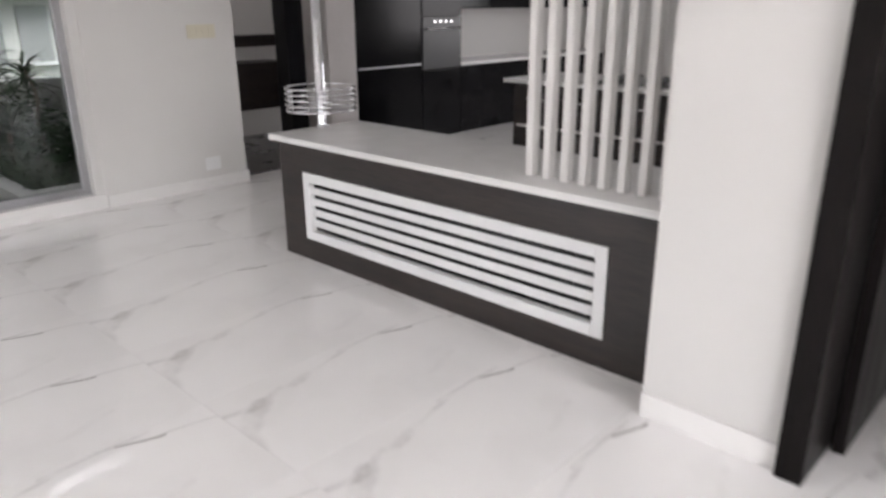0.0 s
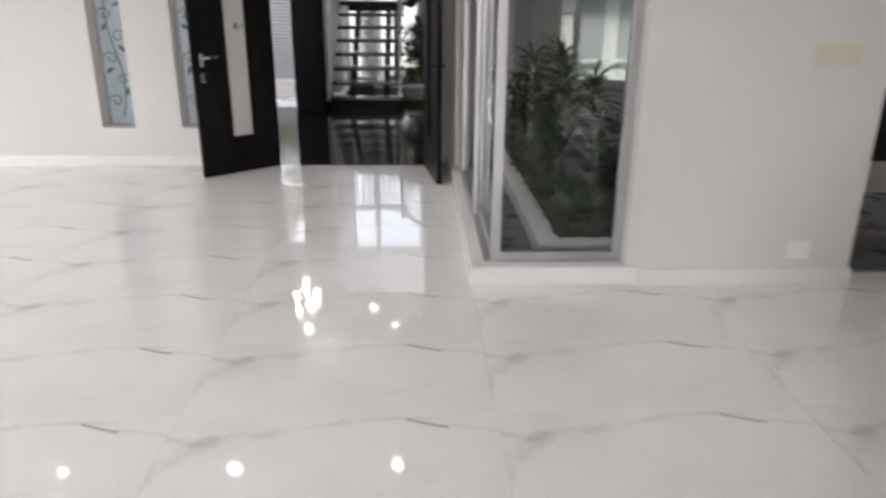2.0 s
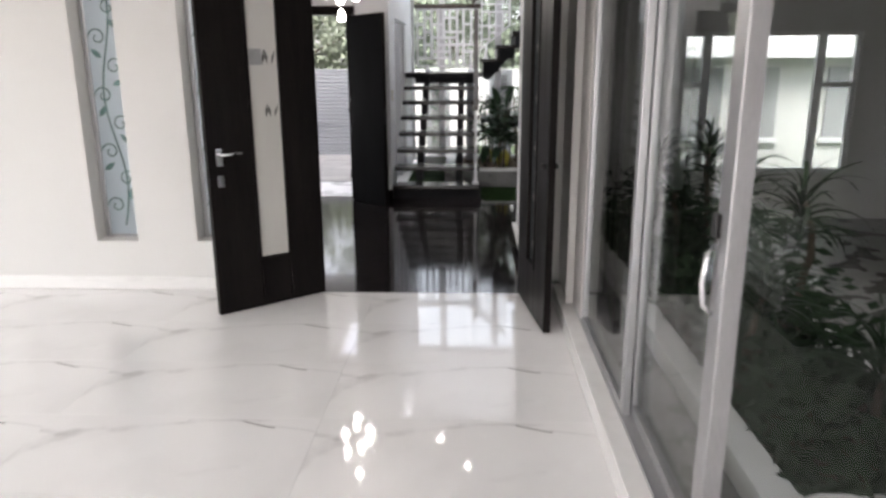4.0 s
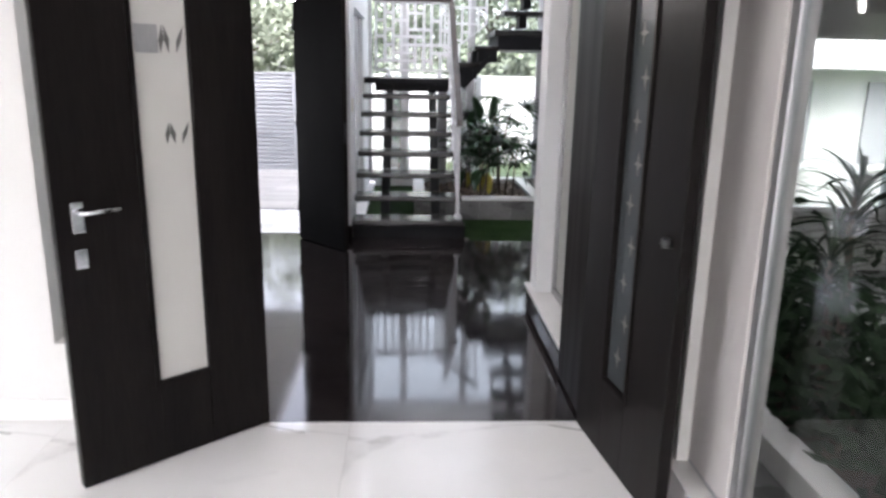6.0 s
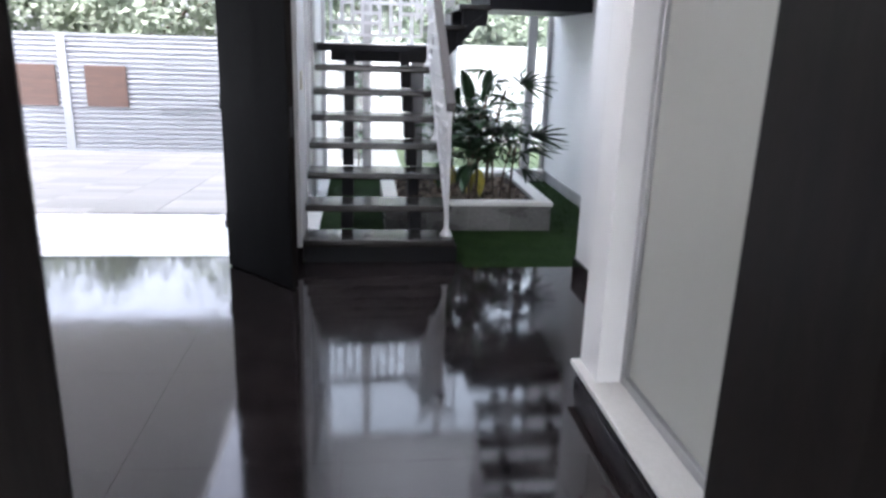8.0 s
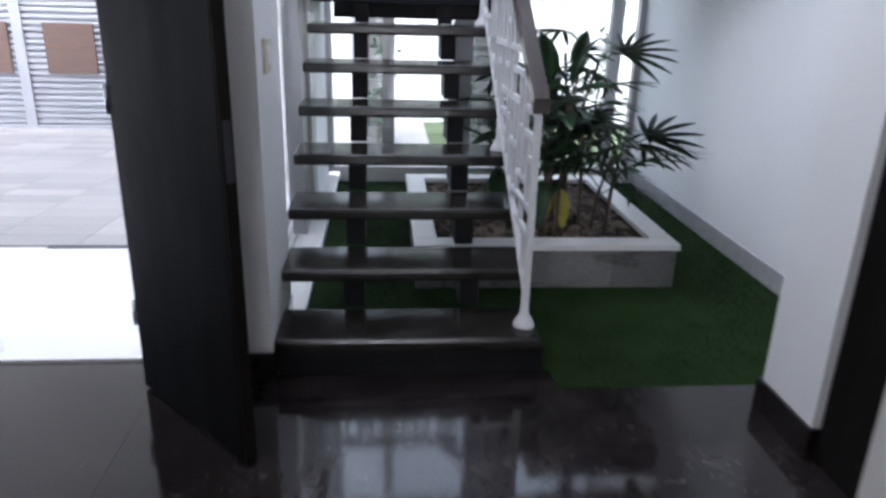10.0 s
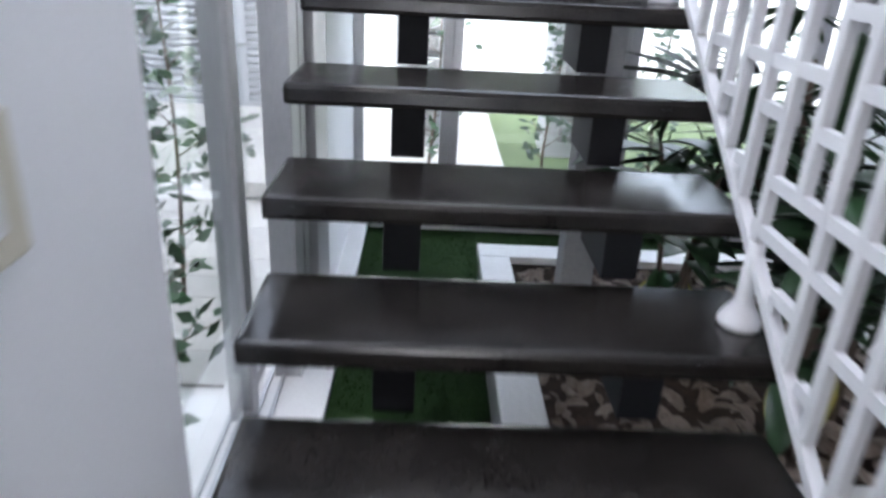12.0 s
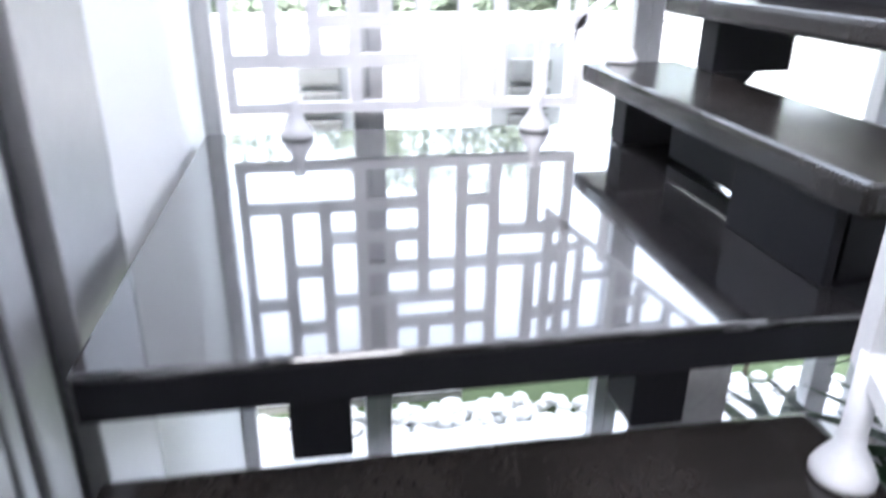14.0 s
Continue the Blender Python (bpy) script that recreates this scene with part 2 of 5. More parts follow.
GREYSTONE = mat("grey_marble_cladding", (0.19, 0.187, 0.185), (0.115, 0.113, 0.11), 0.3, scale=3.5, fine=30, stretch=(1, 1, 2), per_object=0.12, rvar=0.08)
SKIRTGREY = mat("grey_stone_skirting", (0.46, 0.46, 0.47), (0.33, 0.33, 0.34), 0.35, scale=5, fine=40)
APRON = mat("pale_apron_stone", (0.78, 0.78, 0.78), (0.71, 0.71, 0.71), 0.3, scale=1.6, fine=60, bump=0.03, rvar=0.1, per_object=0.03)
PAVE = mat("pale_driveway_stone", (0.38, 0.365, 0.342), (0.26, 0.25, 0.233), 0.5, scale=2.2, fine=45, bump=0.08, rvar=0.12, per_object=0.16)
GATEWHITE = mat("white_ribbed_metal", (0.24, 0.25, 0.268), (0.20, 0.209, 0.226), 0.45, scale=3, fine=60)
BROWNPANEL = mat("brown_wood_panel", (0.085, 0.042, 0.028), (0.05, 0.026, 0.018), 0.5, scale=6, fine=30, stretch=(0.4, 1, 5), bump=0.05)
LEAFDARK = mat("dark_green_leaf", (0.030, 0.075, 0.028), (0.014, 0.038, 0.015), 0.32, scale=12, fine=60, per_object=0.35)
LEAFMID = mat("mid_green_leaf", (0.055, 0.115, 0.04), (0.025, 0.06, 0.022), 0.4, scale=12, fine=60, per_object=0.35)
# darker, duller copy of the green leaf: courtyard shade put into its colour
LEAFSHADE = mat("shaded_green_leaf", (0.020, 0.038, 0.017), (0.008, 0.018, 0.008), 0.55, scale=12, fine=60, per_object=0.3, spec=0.15)
LEAFYELLOW = mat("yellowing_leaf", (0.42, 0.33, 0.04), (0.20, 0.22, 0.04), 0.4, scale=10, fine=50)
# foliage green paled and greyed, with bright haze put into the colour
TREELEAF = mat("hazy_tree_foliage", (0.19, 0.215, 0.16), (0.145, 0.17, 0.12), 0.8, scale=0.8, fine=9, spec=0.15)
BARK = mat("bark", (0.12, 0.09, 0.065), (0.06, 0.045, 0.033), 0.9, scale=10, fine=60, stretch=(1, 1, 0.3), bump=0.5)
CONCRETE = mat("grey_render", (0.36, 0.36, 0.365), (0.29, 0.29, 0.295), 0.75, scale=2, fine=60, bump=0.08)
PEBBLE = mat("white_pebble", (0.72, 0.71, 0.69), (0.58, 0.57, 0.55), 0.5, scale=9, fine=70)
PLASTIC = mat("cream_plastic", (0.66, 0.62, 0.50), (0.62, 0.58, 0.47), 0.35)
LAMPGLOW = glow("warm_white_diffuser", (1.0, 0.96, 0.88), 18)
ROOMGLOW = glow("bright_white_diffuser", (1.0, 0.97, 0.92), 55)
BLACK = mat("black_plastic_and_shade", (0.012, 0.012, 0.013), (0.008, 0.008, 0.009), 0.35)

# ---- mesh helpers ----


def box(bm, x0, x1, y0, y1, z0, z1, bevel=0.0):
    if bevel <= 0:
        v = [bm.verts.new(c) for c in ((x0, y0, z0), (x1, y0, z0), (x1, y1, z0), (x0, y1, z0), (x0, y0, z1), (x1, y0, z1), (x1, y1, z1), (x0, y1, z1))]
        for f in ((3, 2, 1, 0), (4, 5, 6, 7), (0, 1, 5, 4), (1, 2, 6, 5), (2, 3, 7, 6), (3, 0, 4, 7)):
            bm.faces.new([v[i] for i in f])
        return bm
    t = bmesh.new()
    box(t, x0, x1, y0, y1, z0, z1)
    b = min(bevel, 0.45 * min(x1 - x0, y1 - y0, z1 - z0))
    bmesh.ops.bevel(t, geom=list(t.edges), offset=b, segments=2, affect="EDGES", profile=0.6)
    merge(bm, t)
    return bm


def merge(bm, other, m=None):
    if m is not None:
        bmesh.ops.transform(other, matrix=m, verts=other.verts)
    table = {v: bm.verts.new(v.co) for v in other.verts}
    for f in other.faces:
        bm.faces.new([table[v] for v in f.verts])
    other.free()


def prism(bm, outline, axis, lo, hi):
    """Extrude a closed 2D outline along an axis."""
    def at(p, h):
        return {"x": (h, p[0], p[1]), "y": (p[0], h, p[1]), "z": (p[0], p[1], h)}[axis]
    a = [bm.verts.new(at(p, lo)) for p in outline]
    b = [bm.verts.new(at(p, hi)) for p in outline]
    bm.faces.new(a[::-1])
    bm.faces.new(b)
    for i in range(len(outline)):
        j = (i + 1) % len(outline)
        bm.faces.new((a[i], a[j], b[j], b[i]))
    bmesh.ops.recalc_face_normals(bm, faces=bm.faces)
    return bm


def tube(bm, pts, radius, sides=8, closed=False):
    """A round bar along points; radius is a number or one for each point."""
    pts = [Vector(p) for p in pts]
    rings = []
    for i, p in enumerate(pts):
        a = pts[i - 1] if (i or closed) else p
        b = pts[(i + 1) % len(pts)] if (i + 1 < len(pts) or closed) else p
        d = (b - a).normalized() if (b - a).length > 1e-9 else Vector((0, 0, 1))
        u = d.orthogonal() if abs(d.z) > 0.95 else d.cross(Vector((0, 0, 1)))
        u.normalize()
        w = d.cross(u)
        r = radius[i] if isinstance(radius, (list, tuple)) else radius
        rings.append([bm.verts.new(p + r * (math.cos(k * math.tau / sides) * u + math.sin(k * math.tau / sides) * w)) for k in range(sides)])
    for i in range(len(rings) - (0 if closed else 1)):
        p, q = rings[i], rings[(i + 1) % len(rings)]
        for k in range(sides):
            bm.faces.new((p[k], p[(k + 1) % sides], q[(k + 1) % sides], q[k]))
    if not closed:
        bm.faces.new(rings[0][::-1])
        bm.faces.new(rings[-1])
    return bm


def lathe(bm, profile, x, y, sides=20):
    """Turn (radius, z) pairs round an upright axis."""
    rings = [[bm.verts.new((x + r * math.cos(k * math.tau / sides), y + r * math.sin(k * math.tau / sides), z)) for k in range(sides)] for r, z in profile]
    for p, q in zip(rings, rings[1:]):
        for k in range(sides):
            bm.faces.new((p[k], p[(k + 1) % sides], q[(k + 1) % sides], q[k]))
    bm.faces.new(rings[0][::-1])
    bm.faces.new(rings[-1])
    return bm


def finish(bm, name, material, smooth=False):
    me = bpy.data.meshes.new(name)
    if smooth:
        for f in bm.faces:
            f.smooth = True
    bm.to_mesh(me)
    bm.free()
    me.materials.append(material)
    return me


def thing(name, label, category, x=0, y=0, z=0, group="", kind=""):
    ob = new(name)
    ob.empty_display_size = 0.05
    ob.location = (x, y, z)
    return tagged(ob, label, category, group, kind)


def part(name, bm, material, parent=None, label="", smooth=False):
    """Link a bmesh in world coordinates as one mesh object under a thing or part."""
    me = finish(bm, name, material, smooth)
    ob = new(name, me)
    if parent is not None:
        at = Vector()
        o = parent
        while o is not None:
            at += o.location
            o = o.parent
        me.transform(Matrix.Translation(-at))
        ob.parent = parent
    if label:
        ob["label"] = label
    return ob


def solid(name, bm, material, label, category, kind="", group="", smooth=False):
    """A thing that is one mesh."""
    return tagged(part(name, bm, material, smooth=smooth), label, category, group, kind)


def B(*a, bevel=0.0):
    return box(bmesh.new(), *a, bevel=bevel)


def boxes(*rows, bevel=0.0):
    bm = bmesh.new()
    for r in rows:
        box(bm, *r, bevel=bevel)
    return bm


def structure(name, bm, material, label, category):
    return solid(name, bm, material, label, category, "structure")

# ---- large structure ----
TOP = 2.95          # room and porch ceiling
HALL = 5.6          # stair hall ceiling
structure("floor", boxes((-6, 9.2, -5, 7.418, -0.2, -0.004), (-6, -1.236, 7.4182, 7.4598, -0.2, -0.0005)), GROUT, "pale grouted bed under polished white marble floor tiles", "floor")
structure("floor_porch", boxes((-7, 0.9, 7.461, 11.09, -0.2, -0.024), (-1.235, 0.30, 7.419, 7.461, -0.2, -0.024), (0.9, 1.5, 9.26, 10.8, -0.2, -0.024), (-7, -1.19, 11.09, 11.36, -0.2, -0.024), (-1.19, 0.04, 11.09, 11.24, -0.2, -0.0235)), GRANITE, "dark polished stone bed of the entrance porch", "floor")
structure("floor_courtyard", B(0.62, 4.4, 4.48, 10.0, -0.15, 0.012), GREYSTONE, "dull grey floor of the planted inner courtyard", "floor")
structure("ground", B(-400, 400, -5.4, 900, -1.0, -0.62), LAWN, "green lawn ground reaching away to the horizon", "ground")
structure("garden_lawn", boxes((-1.41, 14, 10.2, 18.19, -0.62, -0.14), (-7, -1.42, 11.361, 13.06, -0.62, -0.301)), LAWN, "green garden lawn beside the stair hall", "lawn")
structure("hall_turf_bed", boxes((0.041, 1.5, 11.09, 14.6, -0.2, -0.03), (-1.04, 0.04, 11.241, 14.6, -0.2, -0.03)), TURF, "green artificial turf laid round the staircase", "turf")

def wall(name, rows, material=PAINT, label="plain white painted plaster wall", category="wall"):
    return structure(name, boxes(*rows), material, label, category)

WIN = [(-2.85, -2.54), (-2.10, -1.79)]
DX0, DX1, DTOP = -1.275, 0.30, 2.42
wall("wall_front", [(-6, WIN[0][0], 7.46, 7.70, 0, TOP), (WIN[0][1], WIN[1][0], 7.46, 7.70, 0, TOP), (WIN[1][1], -1.42, 7.46, 7.70, 0, TOP), (-1.42, DX0, 7.46, 7.58, 0, TOP),
                    (*WIN[0], 7.46, 7.70, 0, 0.35), (*WIN[1], 7.46, 7.70, 0, 0.35), (*WIN[0], 7.46, 7.70, 2.5, TOP), (*WIN[1], 7.46, 7.70, 2.5, TOP),
                    (DX0, DX1, 7.46, 7.58, DTOP, TOP), (DX1, 0.655, 7.46, 7.70, 0, TOP)])
wall("wall_courtyard_side", [(0.52, 0.655, 6.90, 7.459, 0, TOP)])
wall("wall_courtyard_lintel", [(0.47, 1.431, 4.335, 4.50, 2.42, TOP), (0.52, 0.655, 4.501, 6.899, 2.42, TOP)])
wall("wall_courtyard_front", [(1.431, 2.68, 4.318, 4.50, 0, TOP)])
wall("wall_court_east", [(2.52, 2.68, 4.501, 6.299, 0, TOP), (2.60, 9.2, 6.30, 6.42, 0, TOP), (4.3, 4.42, 6.421, 10.0, 0, TOP)], label="grey-white wall closing the inner courtyard")
wall("wall_court_back", [(0.62, 2.0, 10.0, 10.12, 0, TOP), (3.75, 4.42, 10.001, 10.121, 0, TOP), (2.0, 3.75, 10.0, 10.12, 1.9, TOP), (2.0, 3.75, 10.0, 10.12, 0, 0.5)], label="grey-white courtyard wall with a wide window")
nb = thing("neighbour_house", "pale house side with grey shutters beyond the courtyard window", "house", 4.0, 12.5, -0.14)
part("wall", B(1.75, 8.0, 12.42, 12.62, -0.14, 3.4), PAINT, nb)
part("beam", B(1.75, 8.0, 12.0, 12.419, 1.66, 1.84, bevel=0.01), WHITEPAINT, nb, "white projecting beam")
for x in (2.72, 3.46, 4.6):
    sh = part("shutter", B(x, x + 0.50, 12.38, 12.419, 0.62, 1.54, bevel=0.006), CONCRETE, nb, "grey window shutter")
    part("sill", B(x - 0.04, x + 0.54, 12.34, 12.419, 0.55, 0.61, bevel=0.006), WHITEPAINT, nb)
# unseen slabs added overhead to hold back daylight from the courtyard
structure("ceiling_courtyard", boxes((0.656, 4.42, 5.55, 10.12, TOP, TOP + 0.12), (0.656, 2.529, 4.501, 4.95, TOP, TOP + 0.12)), CEIL, "unseen white roof added to dim the courtyard, with an open strip", "ceiling")
wall("wall_living_back", [(-6, -4.2, -5, -4.9, 0, TOP), (1.0, 9.2, -5, -4.9, 0, TOP), (-4.2, 1.0, -5, -4.9, 2.6, TOP), (-4.2, 1.0, -5, -4.9, 0, 0.4)], label="white living-room wall with a wide window")
wall("wall_living_side", [(-6, -5.9, -4.9, 1.0, 0, TOP), (-6, -5.9, 5.8, 7.46, 0, TOP), (-6, -5.9, 1.0, 5.8, 2.6, TOP), (-6, -5.9, 1.0, 5.8, 0, 0.4)], label="white living-room side wall with a wide window")
wall("wall_kitchen_side", [(9.1, 9.2, -4.9, -0.2, 0, TOP), (9.1, 9.2, 2.6, 5.4, 0, TOP), (9.1, 9.2, 6.2, 6.3, 0, TOP), (9.1, 9.2, 5.4, 6.2, 0, 0.9), (9.1, 9.2, 5.4, 6.2, 2.4, TOP), (9.1, 9.2, -0.2, 2.6, 2.4, TOP), (9.1, 9.2, -0.2, 2.6, 0, 0.9)], label="white kitchen wall with a window")
wall("wall_counter_pillar", [(1.575, 1.95, -0.71, -0.205, 0, TOP)], label="white painted square pillar beside the low counter")
wall("wall_counter_end", [(1.55, 1.75, -4.9, -1.62, 0, TOP), (1.55, 1.75, -1.62, -0.80, 2.15, TOP)], label="white wall with a dark framed doorway")
wall("wall_kitchen_back", [(5.85, 9.1, 5.16, 5.28, 0, TOP)], label="white kitchen wall behind the worktop")
wall("wall_corridor", [(0.32, 0.50, 7.701, 7.95, 0.10, TOP), (0.32, 0.50, 9.02, 9.25, 0.10, TOP), (0.34, 0.50, 7.71, 9.02, 0.03, 0.09), (0.32, 0.50, 7.95, 9.02, 2.55, TOP)], COOL, "white porch wall with a tall recessed window")
wall("wall_porch_return", [(0.501, 0.93, 9.13, 9.25, 0, TOP), (0.80, 0.93, 10.60, 10.93, 0.10, HALL), (0.80, 0.93, 9.251, 10.60, TOP, HALL), (0.931, 1.62, 10.81, 10.93, 0, HALL)], COOL, "white porch wall end beside the dark side door")
wall("wall_stair_right", [(1.5, 1.62, 10.931, 14.7, 0, HALL)], COOL, "tall bare white wall beside the staircase")
wall("wall_stair_left", [(-1.185, -1.10, 11.2, 11.78, 0.10, HALL), (-1.20, -1.10, 11.781, 13.619, 2.17, 3.4)], COOL, "white wall above and beside the sliding stair door")
wall("wall_porch_front", [(-5.1, -3.10, 11.2, 11.36, -0.02, TOP), (-3.10, -1.50, 11.2, 11.36, 2.271, TOP), (-1.524, -1.186, 11.2, 11.36, 0.10, TOP), (-1.50, -1.186, 11.2, 11.36, TOP, HALL)], COOL, "white porch wall round the driveway doorway")
# unseen wall added to keep side daylight out of the porch
wall("wall_porch_side", [(-5.1, -5.0, 7.701, 11.199, -0.02, TOP)], COOL, "unseen white end wall added to darken the porch")
wall("wall_stair_back_head", [(-1.13, 1.5, 14.60, 14.72, 3.471, HALL)], COOL, "white wall above the stair-hall glazing")
wall("wall_stair_left_rear", [(-1.24, -1.13, 13.62, 14.7, -0.03, HALL)], COOL, "white wall behind the stair landing")
wall("wall_upper_porch", [(-7, 0.799, 10.97, 11.06, TOP, HALL)], COOL, "white upper wall above the porch opening")
structure("ceiling", boxes((-6, 0.655, -5, 7.70, TOP, TOP + 0.15), (0.655, 9.2, -5, 4.50, TOP, TOP + 0.15), (2.53, 9.2, 4.50, 6.42, TOP, TOP + 0.15)), CEIL, "flat white painted room ceiling", "ceiling")
structure("ceiling_porch", boxes((-7, 0.93, 7.701, 11.06, TOP + 0.001, TOP + 0.15), (-7, -1.51, 11.061, 11.36, TOP + 0.001, TOP + 0.15)), CEIL, "flat white porch ceiling", "ceiling")
structure("ceiling_hall", B(-1.24, 1.62, 11.0, 14.7, HALL, HALL + 0.12), CEIL, "flat white stair hall ceiling", "ceiling")


def skirting(name, rows, material, label):
    structure(name, boxes(*rows, bevel=0.003), material, label, "baseboard")


skirting("baseboard_front", [(-6, DX0 - 0.06, 7.445, 7.459, 0, 0.10)], SKIRT, "veined white marble skirting along the front wall")
skirting("baseboard_courtyard", [(1.44, 2.695, 4.303, 4.317, 0, 0.10), (2.681, 2.695, 4.317, 6.29, 0, 0.10)], SKIRT, "veined white marble skirting along the courtyard wall")
skirting("baseboard_pillar", [(1.561, 1.574, -0.71, -0.205, 0, 0.10)], SKIRT, "veined white marble skirting of the pillar")
skirting("baseboard_corridor", [(0.30, 0.50, 7.71, 9.26, -0.02, 0.03), (0.31, 0.339, 7.71, 9.26, 0.03, 0.10), (0.785, 0.93, 10.59, 10.95, -0.02, 0.099), (-1.522, -1.095, 11.188, 11.36, -0.02, 0.099), (-1.195, -1.095, 11.361, 11.79, -0.02, 0.099)], GRANITE, "black polished stone skirting of the porch")
skirting("baseboard_stair", [(1.485, 1.499, 10.95, 14.6, -0.03, 0.09), (0.94, 1.485, 10.931, 10.945, -0.03, 0.09)], SKIRTGREY, "grey stone skirting along the stair wall")
structure("trim_corridor_sill", B(0.28, 0.47, 7.955, 9.27, 0.091, 0.118, bevel=0.004), KERB, "white stone sill of the porch window", "sill")
structure("trim_courtyard_plinth", boxes((0.461, 1.431, 4.318, 4.49, 0, 0.112), (0.461, 0.62, 4.49, 7.33, 0, 0.112), bevel=0.004), SKIRT, "white marble plinth under the courtyard glazing", "plinth")
structure("trim_courtyard_surround", boxes((1.36, 1.431, 4.330, 4.50, 0.113, 2.42), (0.50, 0.66, 6.88, 6.899, 0.113, 2.42)), PAINT, "white painted reveal of the courtyard glazing", "trim")

# ---- glazing ----


def frame_rect(axis, at, lo, hi, z0, z1, w, depth):
    """Rows of boxes for a rectangular frame in a wall plane."""
    d0, d1 = at - depth / 2, at + depth / 2
    rows = [(lo, lo + w, z0, z1), (hi - w, hi, z0, z1), (lo + w, hi - w, z0, z0 + w), (lo + w, hi - w, z1 - w, z1)]
    return [((a, b, d0, d1, c, d) if axis == "y" else (d0, d1, a, b, c, d)) for a, b, c, d in rows]


def window(name, axis, at, panes, z0, z1, w=0.05, depth=0.05, material=ALU, pane=GLASS, label="aluminium framed window with clear glass"):
    ob = thing(name, label, "window", kind="structure")
    for lo, hi in panes:
        fr = part("window_frame", boxes(*frame_rect(axis, at, lo, hi, z0, z1, w, depth), bevel=0.004), material, ob)
        r = (lo + w, hi - w, at - 0.003, at + 0.003, z0 + w, z1 - w) if axis == "y" else (at - 0.003, at + 0.003, lo + w, hi - w, z0 + w, z1 - w)
        g = part("pane", B(*r), pane, ob)
        g.visible_shadow = False
    return ob


# courtyard: fixed front light and the two sliding leaves of the side
window("window_1", "y", 4.445, [(0.585, 1.36)], 0.113, 2.42, 0.055, 0.06, pane=TINTED, label="grey aluminium courtyard window with tinted glass")
cs = window("door_courtyard", "x", 0.612, [(4.475, 5.42)], 0.113, 2.42, 0.06, 0.035, pane=TINTED, label="grey aluminium sliding courtyard door with tinted glass")
window("door_courtyard_rear", "x", 0.570, [(5.36, 6.55)], 0.113, 2.42, 0.05, 0.035, pane=TINTED, label="grey aluminium rear sliding leaf with tinted glass")
part("lock", B(0.575, 0.594, 4.485, 4.525, 1.13, 1.20, bevel=0.005), BLACK, cs, "black latch")
part("handle", tube(bmesh.new(), [(0.592, 4.505, 0.90), (0.565, 4.505, 0.93), (0.558, 4.505, 1.0), (0.565, 4.505, 1.08), (0.592, 4.505, 1.12)], 0.008), CHROME, cs, "pale curved pull handle", True)
structure("trim_courtyard_track", boxes((0.545, 0.64, 4.42, 6.879, 0.1125, 0.128), (0.64, 1.36, 4.40, 4.42, 0.1125, 0.124), (0.64, 1.36, 4.47, 4.49, 0.1125, 0.124), bevel=0.002), ALU, "grey aluminium sliding track on the plinth", "track")
window("window_court_back", "y", 10.06, [(2.0, 2.25), (2.25, 3.38), (3.38, 3.75)], 0.5, 1.9, 0.04, 0.06, WHITEPAINT, label="white framed window at the back of the courtyard")
window("window_corridor", "x", 0.45, [(7.955, 9.02)], 0.12, 2.55, 0.045, 0.05, pane=CURTAIN, label="tall aluminium window in the white porch wall")
window("window_living", "y", -4.95, [(-4.2, -2.9), (-2.9, -1.6), (-1.6, -0.3), (-0.3, 1.0)], 0.4, 2.6, 0.05, 0.06, WHITEPAINT, label="wide white framed living-room window")
window("window_living_side", "x", -5.95, [(1.0, 2.6), (2.6, 4.2), (4.2, 5.8)], 0.4, 2.6, 0.05, 0.06, WHITEPAINT, label="wide white framed side window")
window("window_kitchen", "x", 9.15, [(-0.2, 1.2), (1.2, 2.6), (5.4, 6.2)], 0.9, 2.4, 0.05, 0.06, WHITEPAINT, label="white framed kitchen window")
structure("trim_courtyard_post", B(0.545, 0.64, 6.551, 6.879, 0.1285, 2.42, bevel=0.003), TAUPE, "taupe side panel of the courtyard sliding door", "door frame")
structure("trim_court_transom", boxes((2.041, 2.209, 10.03, 10.09, 1.36, 1.41), (3.421, 3.709, 10.03, 10.09, 1.36, 1.41), bevel=0.003), WHITEPAINT, "white transoms of the courtyard back window", "window")
# stair hall
window("window_stair_back", "y", 14.66, [(-1.13, -0.62), (-0.62, 0.30), (0.30, 1.27), (1.27, 1.5)], 0.02, 3.47, 0.05, 0.07, ALU, label="tall aluminium stair-hall glazing")
sl = window("door_stair_slide", "x", -1.27, [(11.78, 12.80)], -0.02, 2.168, 0.075, 0.04, ALU, label="grey aluminium sliding glass door, half open")
part("lock", B(-1.25, -1.235, 12.745, 12.775, 1.30, 1.42, bevel=0.004), BLACK, sl, "black latch")
window("door_stair_fixed", "x", -1.31, [(12.74, 13.58)], -0.02, 2.168, 0.06, 0.04, ALU, label="grey aluminium fixed glass leaf")
structure("trim_stair_post", boxes((-1.24, -1.15, 13.00, 13.10, -0.03, 2.168), (-1.235, -1.155, 13.125, 13.16, -0.03, 2.168), (-1.235, -1.155, 13.19, 13.28, -0.03, 2.168), (-1.24, -1.13, 13.33, 13.619, -0.03, 2.168), bevel=0.004), ALU, "grey aluminium posts of the sliding door", "door frame")
structure("trim_stair_seal", boxes((-1.225, -1.165, 13.101, 13.124, -0.03, 2.168), (-1.225, -1.165, 13.161, 13.189, -0.03, 2.168), (-1.225, -1.165, 13.281, 13.329, -0.03, 2.168)), ALUDARK, "dark seals between the door posts", "door frame")
structure("trim_stair_track", boxes((-1.40, -1.042, 11.79, 14.6, -0.05, 0.0), bevel=0.004), KERB, "white stone threshold of the sliding door", "threshold")
